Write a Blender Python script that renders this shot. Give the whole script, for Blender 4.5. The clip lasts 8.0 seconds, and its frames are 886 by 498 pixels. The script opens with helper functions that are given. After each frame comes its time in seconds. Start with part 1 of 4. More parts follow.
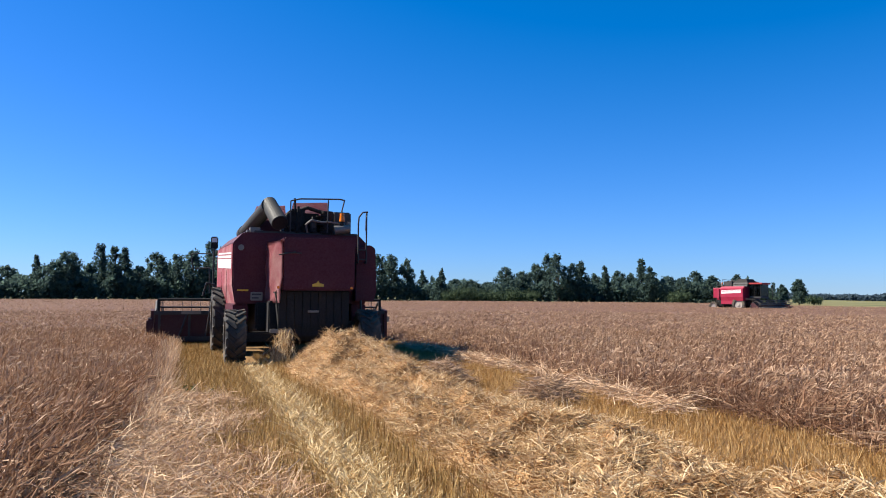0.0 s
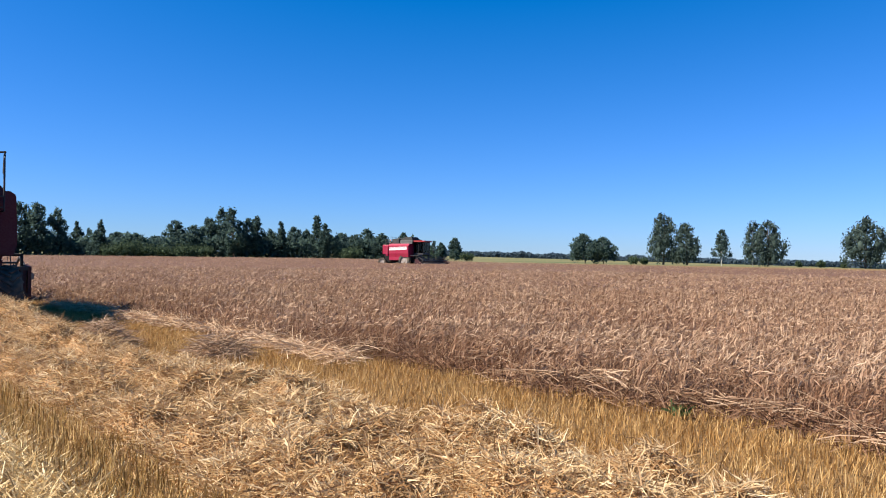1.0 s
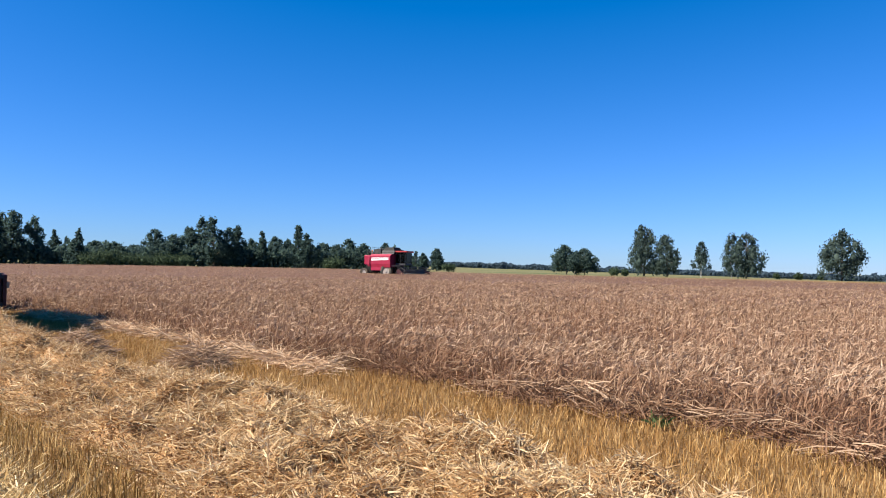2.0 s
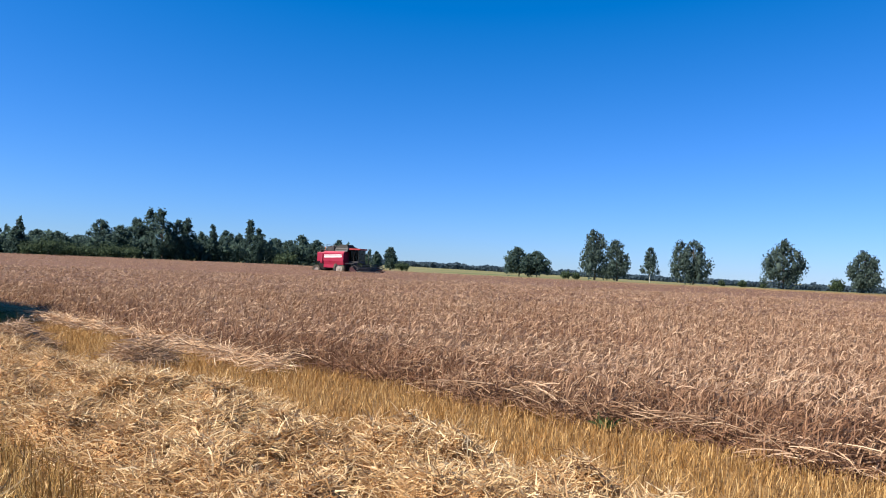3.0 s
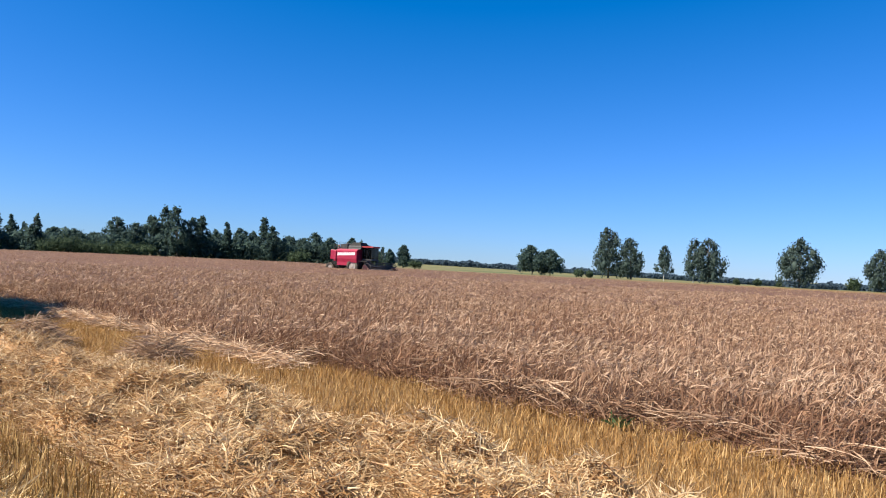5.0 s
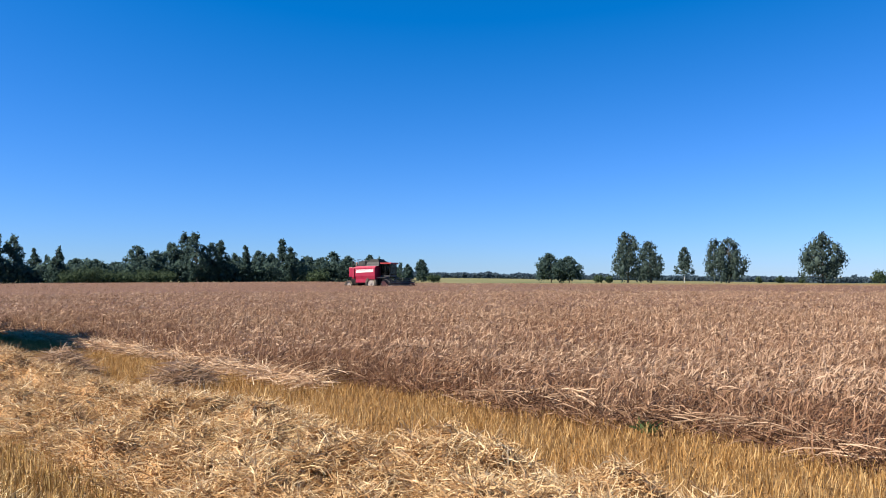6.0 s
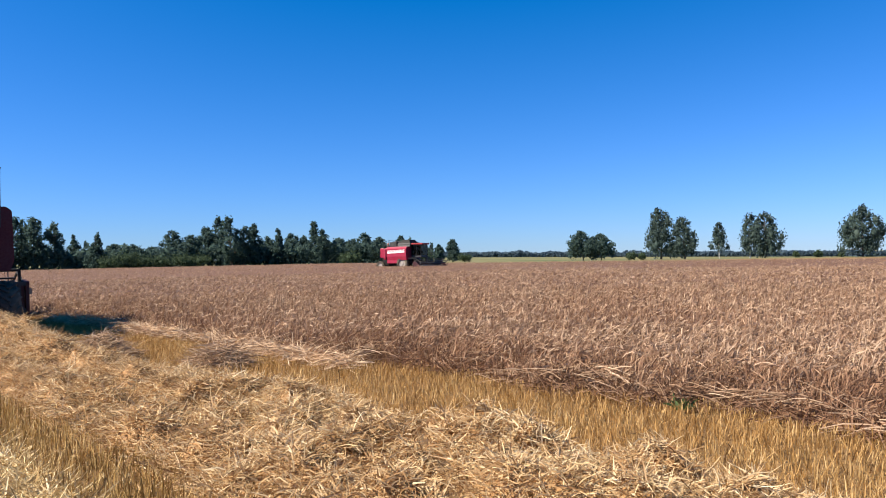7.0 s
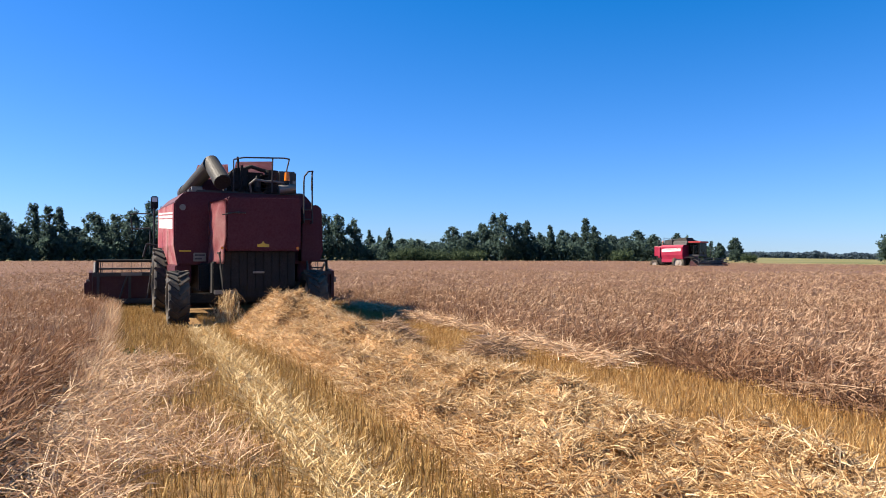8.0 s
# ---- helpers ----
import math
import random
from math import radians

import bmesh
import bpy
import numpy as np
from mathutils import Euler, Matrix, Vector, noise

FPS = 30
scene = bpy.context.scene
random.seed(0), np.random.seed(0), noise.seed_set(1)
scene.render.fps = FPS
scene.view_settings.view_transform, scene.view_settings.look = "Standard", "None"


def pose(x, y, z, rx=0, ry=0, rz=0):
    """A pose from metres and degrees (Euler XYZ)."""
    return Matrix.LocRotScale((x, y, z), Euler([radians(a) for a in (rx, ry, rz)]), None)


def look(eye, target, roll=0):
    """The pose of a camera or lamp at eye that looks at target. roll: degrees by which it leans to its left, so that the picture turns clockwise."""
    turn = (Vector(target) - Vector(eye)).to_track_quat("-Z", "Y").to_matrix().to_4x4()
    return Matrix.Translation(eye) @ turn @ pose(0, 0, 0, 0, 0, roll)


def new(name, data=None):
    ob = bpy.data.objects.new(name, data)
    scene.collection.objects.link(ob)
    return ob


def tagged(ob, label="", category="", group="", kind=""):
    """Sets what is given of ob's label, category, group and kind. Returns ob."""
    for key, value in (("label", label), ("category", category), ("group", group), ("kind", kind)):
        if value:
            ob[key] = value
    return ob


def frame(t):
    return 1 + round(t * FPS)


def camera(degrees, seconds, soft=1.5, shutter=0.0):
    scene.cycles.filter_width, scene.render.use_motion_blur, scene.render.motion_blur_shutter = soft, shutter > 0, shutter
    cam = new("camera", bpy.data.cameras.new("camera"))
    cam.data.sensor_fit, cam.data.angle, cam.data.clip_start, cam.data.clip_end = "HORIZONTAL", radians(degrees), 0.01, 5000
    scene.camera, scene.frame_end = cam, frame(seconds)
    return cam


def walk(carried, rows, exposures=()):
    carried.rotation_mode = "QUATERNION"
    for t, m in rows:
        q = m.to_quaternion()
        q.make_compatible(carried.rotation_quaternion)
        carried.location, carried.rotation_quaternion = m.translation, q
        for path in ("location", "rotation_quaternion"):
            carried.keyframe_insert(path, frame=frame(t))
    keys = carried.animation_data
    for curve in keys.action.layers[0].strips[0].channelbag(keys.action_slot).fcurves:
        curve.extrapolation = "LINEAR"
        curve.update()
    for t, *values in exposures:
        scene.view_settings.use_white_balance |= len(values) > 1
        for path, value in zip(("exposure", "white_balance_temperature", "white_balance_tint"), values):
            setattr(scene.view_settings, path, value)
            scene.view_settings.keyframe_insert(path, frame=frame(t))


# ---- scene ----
cam = camera(62.7, 8.0, soft=1.0)
EYE = 1.65
# seconds, yaw, pitch, roll of a camera that turns on the spot
PATH = [
    (0.0, 0.0, 3.69, 0.36), (0.1, -5.9, 3.45, -0.1), (0.2, -12.04, 3.05, -0.62), (0.3, -16.7, 2.7, -0.2), (0.5, -22.68, 2.05, 0.54),
    (0.75, -24.6, 1.05, 0.70), (1.0, -25.13, 0.45, 0.75), (2.3, -27.48, 1.47, 1.17),
    (2.5, -28.42, 0.88, 1.5), (3.0, -30.16, 1.37, 2.5), (3.5, -29.54, 1.47, 2.46), (4.0, -28.91, 1.59, 2.26),
    (4.5, -28.89, 1.77, 2.35), (4.7, -29.24, 1.22, 2.99), (5.8, -28.07, 1.75, 0.19), (6.0, -27.75, 2.15, -0.17),
    (6.5, -27.5, 1.46, -0.09), (7.0, -25.31, 0.58, -1.09), (7.5, -22.56, -0.85, -1.56), (7.8, -15.6, 0.06, -1.12),
    (8.0, -4.17, 0.53, 0.05),
]
walk(cam, [(t, pose(0, 0, EYE, 90 + pitch, 0, yaw) @ pose(0, 0, 0, 0, 0, roll)) for t, yaw, pitch, roll in PATH],
     exposures=[(0.0, 1.19, 6500, 10), (0.5, 1.34, 6500, 10), (1.0, 1.16, 6500, 10), (2.5, 1.16, 6500, 10), (7.5, 1.18, 6650, 10), (8.0, 1.38, 7050, 12)])

# ---- light ----
SUN_ELEV, SUN_AZ = 46.0, -82.0      # degrees; azimuth from the y axis towards x
world = bpy.data.worlds.new("sky_world")
scene.world = world
world.use_nodes = True
wn = world.node_tree.nodes
wn.clear()
sky = wn.new("ShaderNodeTexSky")
sky.sky_type = "NISHITA"
sky.sun_disc = False
sky.sun_elevation, sky.sun_rotation = radians(SUN_ELEV), radians(SUN_AZ)
sky.altitude, sky.air_density, sky.dust_density, sky.ozone_density = 0, 1.0, 0.0, 2.0
bgd = wn.new("ShaderNodeBackground")
bgd.inputs["Strength"].default_value = 0.0672
wout = wn.new("ShaderNodeOutputWorld")
deep = wn.new("ShaderNodeHueSaturation")
deep.inputs["Hue"].default_value, deep.inputs["Saturation"].default_value = 0.5, 1.0
tint = wn.new("ShaderNodeMix")
tint.data_type, tint.blend_type = "RGBA", "MULTIPLY"
tint.inputs[0].default_value, tint.inputs[7].default_value = 1.0, (0.36, 0.497, 1.0, 1)
depth = wn.new("ShaderNodeGamma")
depth.inputs["Gamma"].default_value = 1.02
world.node_tree.links.new(sky.outputs[0], depth.inputs["Color"])
world.node_tree.links.new(depth.outputs[0], tint.inputs[6])
clear = wn.new("ShaderNodeMix")
clear.data_type, clear.blend_type, clear.clamp_result = "RGBA", "SUBTRACT", False
clear.inputs[0].default_value, clear.inputs[7].default_value = 1.0, (0.53, 0.0, 0.0, 1)
world.node_tree.links.new(tint.outputs[2], clear.inputs[6])
world.node_tree.links.new(clear.outputs[2], deep.inputs["Color"])
world.node_tree.links.new(deep.outputs[0], bgd.inputs[0])
world.node_tree.links.new(bgd.outputs[0], wout.inputs[0])
sun_data = bpy.data.lights.new("sun", "SUN")
sun_data.energy, sun_data.angle, sun_data.color = 5.0, radians(0.5), (1.0, 0.93, 0.82)
sun = new("sun", sun_data)
sd = Vector((math.sin(radians(SUN_AZ)) * math.cos(radians(SUN_ELEV)), math.cos(radians(SUN_AZ)) * math.cos(radians(SUN_ELEV)), math.sin(radians(SUN_ELEV))))
sun.matrix_world = look(tuple(sd * 60), (0, 0, 0))

# ---- the rows of the field: u runs along the driven rows, v to their right ----
ROW = radians(19.5)
H = np.array([-math.sin(ROW), math.cos(ROW)])
RT = np.array([math.cos(ROW), math.sin(ROW)])


def xy(u, v):
    """Plan place of row coordinates; numbers or arrays."""
    return H[0] * u + RT[0] * v, H[1] * u + RT[1] * v


# ---- materials ----
def material(name, rough=0.6, metal=0.0, spec=0.4):
    m = bpy.data.materials.new(name)
    m.use_nodes = True
    b = m.node_tree.nodes["Principled BSDF"]
    b.inputs["Roughness"].default_value, b.inputs["Metallic"].default_value = rough, metal
    b.inputs["Specular IOR Level"].default_value = spec
    return m, m.node_tree.nodes, m.node_tree.links, b


def ramp(nodes, stops):
    r = nodes.new("ShaderNodeValToRGB")
    e = r.color_ramp.elements
    while len(e) < len(stops):
        e.new(0.5)
    for el, (p, c) in zip(e, stops):
        el.position, el.color = p, (*c, 1)
    return r


def noise_node(nodes, links, scale, detail=4, coord="Object"):
    tc = nodes.new("ShaderNodeTexCoord")
    n = nodes.new("ShaderNodeTexNoise")
    n.inputs["Scale"].default_value, n.inputs["Detail"].default_value = scale, detail
    links.new(tc.outputs[coord], n.inputs["Vector"])
    return n


def mixed(nodes, links, a, b, fac, kind="MIX"):
    """Mixes two colour sockets or colours by a socket or a number."""
    m = nodes.new("ShaderNodeMix")
    m.data_type, m.blend_type = "RGBA", kind
    for sock, val in ((m.inputs[0], fac), (m.inputs[6], a), (m.inputs[7], b)):
        if isinstance(val, bpy.types.NodeSocket):
            links.new(val, sock)
        elif isinstance(val, tuple):
            sock.default_value = (*val, 1)
        else:
            sock.default_value = val
    return m.outputs[2]


def worn(name, colour, dirt=(0.30, 0.24, 0.17), amount=0.35, rough=0.5, metal=0.0, fine=35.0, bump=0.15):
    """Paint, metal or rubber with dust in patches, fine grain and a little relief."""
    m, n, l, b = material(name, rough, metal)
    big = noise_node(n, l, 1.7, 6)
    sharp = ramp(n, [(0.40, (0, 0, 0)), (0.75, (amount, amount, amount))])
    l.new(big.outputs[0], sharp.inputs[0])
    small = noise_node(n, l, fine, 5)
    tone = mixed(n, l, colour, tuple(c * 0.82 for c in colour), small.outputs[0])
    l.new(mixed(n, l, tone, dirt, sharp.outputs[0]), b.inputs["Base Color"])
    rr = ramp(n, [(0.3, (rough * 0.8,) * 3), (0.7, (min(1, rough * 1.35),) * 3)])
    l.new(small.outputs[0], rr.inputs[0])
    l.new(rr.outputs[0], b.inputs["Roughness"])
    bp = n.new("ShaderNodeBump")
    bp.inputs["Strength"].default_value, bp.inputs["Distance"].default_value = bump, 0.02
    l.new(small.outputs[0], bp.inputs["Height"])
    l.new(bp.outputs[0], b.inputs["Normal"])
    return m


def blades(name, stops, rough=0.55, patch=None, patch_scale=0.35, through_light=0.15):
    """Stalks or leaves: one tone for each stalk out of the stops, with wider patches."""
    m, n, l, b = material(name, rough, 0, 0.12)
    g = n.new("ShaderNodeNewGeometry")
    r = ramp(n, stops)
    l.new(g.outputs["Random Per Island"], r.inputs[0])
    col = r.outputs[0]
    if patch:
        big = noise_node(n, l, patch_scale, 3)
        sharp = ramp(n, [(0.38, (0, 0, 0)), (0.66, (0.75,) * 3)])
        l.new(big.outputs[0], sharp.inputs[0])
        col = mixed(n, l, col, patch, sharp.outputs[0], "MULTIPLY")
    l.new(col, b.inputs["Base Color"])
    if through_light:
        tr = n.new("ShaderNodeBsdfTranslucent")
        l.new(col, tr.inputs["Color"])
        mx = n.new("ShaderNodeMixShader")
        mx.inputs[0].default_value = through_light
        l.new(b.outputs[0], mx.inputs[1])
        l.new(tr.outputs[0], mx.inputs[2])
        l.new(mx.outputs[0], n["Material Output"].inputs["Surface"])
    return m


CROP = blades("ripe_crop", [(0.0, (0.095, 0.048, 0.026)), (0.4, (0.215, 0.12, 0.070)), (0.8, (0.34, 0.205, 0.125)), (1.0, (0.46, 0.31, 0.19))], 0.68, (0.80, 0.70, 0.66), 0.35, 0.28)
EARS = blades("ripe_ears", [(0.0, (0.20, 0.117, 0.072)), (0.5, (0.37, 0.24, 0.152)), (1.0, (0.52, 0.375, 0.25))], 0.62, (0.82, 0.74, 0.70))
FALLEN = blades("fallen_stalks", [(0.0, (0.22, 0.135, 0.08)), (0.5, (0.36, 0.235, 0.145)), (1.0, (0.52, 0.37, 0.24))], 0.5)
STUBBLE = blades("stubble_stalks", [(0.0, (0.20, 0.105, 0.034)), (0.5, (0.43, 0.255, 0.090)), (1.0, (0.63, 0.44, 0.21))], 0.5, (0.78, 0.68, 0.56), 1.1, 0.3)
STUBBLE_DULL = blades("dull_stubble_stalks", [(0.0, (0.19, 0.108, 0.036)), (0.5, (0.40, 0.25, 0.088)), (1.0, (0.64, 0.46, 0.22))], 0.5, (0.66, 0.62, 0.5), 1.2)
LODGED = blades("lodged_stalks", [(0.0, (0.30, 0.19, 0.11)), (0.5, (0.58, 0.40, 0.25)), (1.0, (0.76, 0.58, 0.39))], 0.6, (0.74, 0.64, 0.56), 1.6)
TRACK = blades("pressed_stalks", [(0.0, (0.34, 0.215, 0.085)), (0.5, (0.56, 0.405, 0.20)), (1.0, (0.70, 0.56, 0.33))], 0.4)
STRAW = blades("threshed_straw", [(0.0, (0.23, 0.125, 0.053)), (0.3, (0.43, 0.275, 0.135)), (0.7, (0.65, 0.47, 0.255)), (1.0, (0.79, 0.64, 0.41))], 0.42, (0.84, 0.75, 0.66), 0.9, 0.30)
WEED = blades("weed_leaves", [(0.0, (0.05, 0.085, 0.03)), (1.0, (0.10, 0.145, 0.055))], 0.5)
# next three leaf tones are lightened and blued to imitate haze over the field
LEAF = blades("hazed_tree_leaves", [(0.0, (0.048, 0.080, 0.072)), (0.6, (0.074, 0.116, 0.098)), (1.0, (0.102, 0.152, 0.120))], 0.8, None, 0.3, 0.6)
LEAF_DARK = blades("dark_hazed_tree_leaves", [(0.0, (0.040, 0.068, 0.062)), (0.6, (0.062, 0.100, 0.086)), (1.0, (0.088, 0.132, 0.106))], 0.8, None, 0.3, 0.6)
LEAF_BIRCH = blades("hazed_birch_leaves", [(0.0, (0.044, 0.068, 0.060)), (0.6, (0.068, 0.100, 0.084)), (1.0, (0.096, 0.130, 0.104))], 0.75, None, 0.3, 0.42)
LEAF_BUSH = blades("willow_leaves", [(0.0, (0.040, 0.064, 0.036)), (1.0, (0.080, 0.112, 0.06))], 0.7, None, 0.3, 0.4)
# distance haze is mixed into this leaf colour as extra blue
LEAF_FAR_HAZE = blades("hazed_far_wood_leaves", [(0.0, (0.060, 0.092, 0.115)), (1.0, (0.080, 0.118, 0.142))], 0.9, None, 0.3, 0.5)
BARK = worn("bark", (0.10, 0.08, 0.06), (0.05, 0.05, 0.035), 0.6, 0.85, 0, 9)
BARK_BIRCH = worn("birch_bark", (0.55, 0.53, 0.48), (0.06, 0.05, 0.04), 0.8, 0.8, 0, 6)
# machine red, darkened to carry the shade on the near harvester's rear
RED_SHADED = worn("shaded_red_paint", (0.068, 0.0028, 0.010), (0.11, 0.038, 0.034), 0.16, 0.6, 0, 24, 0.03)
# dusty red, paled further so the side panels look sunlit
RED_LIT_SIDE = worn("sunlit_dusty_red_paint", (0.26, 0.04, 0.05), (0.40, 0.24, 0.21), 0.8, 0.65, 0, 14, 0.03)
CURTAIN = worn("faded_red_cloth", (0.36, 0.10, 0.11), (0.44, 0.28, 0.25), 0.6, 0.75, 0, 18, 0.25)
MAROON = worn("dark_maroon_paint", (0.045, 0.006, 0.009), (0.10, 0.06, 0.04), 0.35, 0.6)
# the same machine red, brightened to look sunlit on the far harvester
RED_SUNLIT = worn("sunlit_red_paint", (0.31, 0.010, 0.042), (0.28, 0.12, 0.09), 0.15, 0.4, 0, 24)
RED_TOP = worn("bright_red_paint", (0.40, 0.03, 0.03), (0.30, 0.17, 0.12), 0.25, 0.45, 0, 24)
WHITE = worn("white_stripe_paint", (0.78, 0.76, 0.74), (0.5, 0.42, 0.34), 0.35, 0.45)
DARK = worn("dark_grey_paint", (0.028, 0.028, 0.03), (0.14, 0.11, 0.08), 0.35, 0.55)
BLACK = worn("black_rubber", (0.009, 0.008, 0.007), (0.04, 0.03, 0.021), 0.3, 0.8)
RUBBER = worn("dusty_tyre_rubber", (0.03, 0.028, 0.026), (0.22, 0.17, 0.11), 0.6, 0.85)
STEEL = worn("grey_steel", (0.20, 0.19, 0.17), (0.26, 0.21, 0.15), 0.5, 0.5, 0.5)
OLIVE = worn("olive_grey_paint", (0.026, 0.026, 0.023), (0.07, 0.062, 0.048), 0.4, 0.62, 0.0)
RIM = worn("pale_rim_paint", (0.36, 0.31, 0.27), (0.22, 0.17, 0.12), 0.6, 0.6)
YELLOW = worn("yellow_paint", (0.75, 0.45, 0.03), (0.3, 0.22, 0.1), 0.4, 0.5)
ORANGE = worn("orange_lens", (0.85, 0.22, 0.01), (0.5, 0.2, 0.05), 0.2, 0.2)
LENS = worn("lamp_lens", (0.82, 0.82, 0.8), (0.6, 0.55, 0.5), 0.2, 0.1)
GLASS, gn, gl, gb = material("cab_glass", 0.12, 0, 0.2)
gb.inputs["Base Color"].default_value = (0.04, 0.045, 0.045, 1)
gb.inputs["Transmission Weight"].default_value = 1.0
gb.inputs["IOR"].default_value = 1.2


def ground_material():
    """Soil under the stubble near by, pale green meadow past the single trees."""
    m, n, l, b = material("field_ground", 0.9, 0, 0.15)
    tc = n.new("ShaderNodeTexCoord")
    fine = noise_node(n, l, 7.0, 8)
    soil = ramp(n, [(0.3, (0.10, 0.056, 0.024)), (0.6, (0.22, 0.13, 0.055)), (0.8, (0.32, 0.20, 0.09))])
    l.new(fine.outputs[0], soil.inputs[0])
    wide = noise_node(n, l, 0.02, 5)
    meadow = ramp(n, [(0.3, (0.080, 0.100, 0.036)), (0.55, (0.165, 0.145, 0.065)), (0.8, (0.10, 0.125, 0.04))])
    l.new(wide.outputs[0], meadow.inputs[0])
    ln = n.new("ShaderNodeVectorMath")
    ln.operation = "LENGTH"
    l.new(tc.outputs["Object"], ln.inputs[0])
    far = n.new("ShaderNodeMapRange")
    far.inputs["From Min"].default_value, far.inputs["From Max"].default_value = 150, 172
    l.new(ln.outputs["Value"], far.inputs["Value"])
    l.new(mixed(n, l, soil.outputs[0], meadow.outputs[0], far.outputs[0]), b.inputs["Base Color"])
    bp = n.new("ShaderNodeBump")
    bp.inputs["Strength"].default_value, bp.inputs["Distance"].default_value = 0.6, 0.03
    l.new(fine.outputs[0], bp.inputs["Height"])
    l.new(bp.outputs[0], b.inputs["Normal"])
    return m


def canopy_material():
    """The closed mass of stalks under the ears, seen edge on and from afar; its colour is darkened for self-shadow."""
    m, n, l, b = material("shaded_crop_mass", 0.8, 0, 0.15)
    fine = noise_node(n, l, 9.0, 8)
    # dark stops paint in the shade that gathers between the stalks
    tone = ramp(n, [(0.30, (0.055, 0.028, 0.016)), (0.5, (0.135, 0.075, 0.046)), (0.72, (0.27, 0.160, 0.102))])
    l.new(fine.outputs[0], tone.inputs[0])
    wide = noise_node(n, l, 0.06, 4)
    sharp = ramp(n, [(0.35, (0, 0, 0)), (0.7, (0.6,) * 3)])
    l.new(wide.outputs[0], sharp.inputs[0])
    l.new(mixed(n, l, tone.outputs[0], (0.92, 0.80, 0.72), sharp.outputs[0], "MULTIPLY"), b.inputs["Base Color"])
    bp = n.new("ShaderNodeBump")
    bp.inputs["Strength"].default_value, bp.inputs["Distance"].default_value = 0.9, 0.12
    l.new(fine.outputs[0], bp.inputs["Height"])
    l.new(bp.outputs[0], b.inputs["Normal"])
    return m


GROUND = ground_material()
CANOPY = canopy_material()


# ---- mesh helpers ----
def mesh_from(name, verts, faces, mat, smooth=False):
    """A mesh from arrays of places and of quads (or a list of faces)."""
    me = bpy.data.meshes.new(name)
    if isinstance(faces, np.ndarray):
        nv, nf, k = len(verts), len(faces), faces.shape[1]
        me.vertices.add(nv)
        me.vertices.foreach_set("co", np.asarray(verts, np.float32).ravel())
        me.loops.add(nf * k)
        me.loops.foreach_set("vertex_index", faces.astype(np.int32).ravel())
        me.polygons.add(nf)
        me.polygons.foreach_set("loop_start", np.arange(0, nf * k, k, dtype=np.int32))
        me.update(calc_edges=True)
    else:
        me.from_pydata([tuple(v) for v in verts], [], faces)
    if smooth:
        me.polygons.foreach_set("use_smooth", np.ones(len(me.polygons), bool))
    me.materials.append(mat)
    return me


def part(name, bm, mat, parent, label="", smooth=False):
    """Links a bmesh as one mesh object under a thing or a part."""
    me = bpy.data.meshes.new(name)
    bm.to_mesh(me)
    bm.free()
    if smooth:
        me.polygons.foreach_set("use_smooth", np.ones(len(me.polygons), bool))
    me.materials.append(mat)
    ob = new(name, me)
    ob.parent = parent
    return tagged(ob, label)


def box(lo, hi, bevel=0.015, bm=None, m=None):
    """A box from corner to corner with worn edges, added to bm."""
    bm = bm or bmesh.new()
    one = bmesh.new()
    bmesh.ops.create_cube(one, size=1)
    lo, hi = Vector(lo), Vector(hi)
    for v in one.verts:
        v.co = Vector([lo[i] + (v.co[i] + 0.5) * (hi[i] - lo[i]) for i in range(3)])
    if bevel:
        bmesh.ops.bevel(one, geom=one.edges[:], offset=bevel, segments=2, affect="EDGES", clamp_overlap=True)
    return joined(bm, one, m)


def joined(bm, one, m=None):
    if m is not None:
        bmesh.ops.transform(one, matrix=m, verts=one.verts[:])
    tmp = bpy.data.meshes.new("tmp")
    one.to_mesh(tmp)
    one.free()
    bm.from_mesh(tmp)
    bpy.data.meshes.remove(tmp)
    return bm


def rod(a, b, r, bm=None, sides=10, r2=None):
    """A round bar from a to b."""
    bm = bm or bmesh.new()
    a, b = Vector(a), Vector(b)
    one = bmesh.new()
    bmesh.ops.create_cone(one, cap_ends=True, segments=sides, radius1=r, radius2=r if r2 is None else r2, depth=(b - a).length)
    m = Matrix.Translation((a + b) / 2) @ (b - a).to_track_quat("Z", "Y").to_matrix().to_4x4()
    return joined(bm, one, m)


def bent(points, r, bm=None, sides=8):
    """A bent tube through the points."""
    bm = bm or bmesh.new()
    for a, b in zip(points, points[1:]):
        rod(a, b, r, bm, sides)
    for p in points[1:-1]:
        one = bmesh.new()
        bmesh.ops.create_icosphere(one, subdivisions=1, radius=r * 1.04)
        joined(bm, one, Matrix.Translation(p))
    return bm


def prism(outline, y0, y1, bm=None, scale1=(1, 1), bevel=0.02):
    """An outline in x and z, drawn from y0 to y1; its far end widened by scale1."""
    bm = bm or bmesh.new()
    one = bmesh.new()
    a = [one.verts.new((x, y0, z)) for x, z in outline]
    b = [one.verts.new((x * scale1[0], y1, z * scale1[1])) for x, z in outline]
    one.faces.new(a)
    one.faces.new(b[::-1])
    for i in range(len(a)):
        j = (i + 1) % len(a)
        one.faces.new((a[j], a[i], b[i], b[j]))
    bmesh.ops.recalc_face_normals(one, faces=one.faces[:])
    if bevel:
        bmesh.ops.bevel(one, geom=one.edges[:], offset=bevel, segments=2, affect="EDGES", clamp_overlap=True)
    return joined(bm, one)


def thing(name, label, category, m, group=""):
    ob = new(name)
    ob.matrix_world = m
    return tagged(ob, label, category, group)


rng = np.random.default_rng(7)


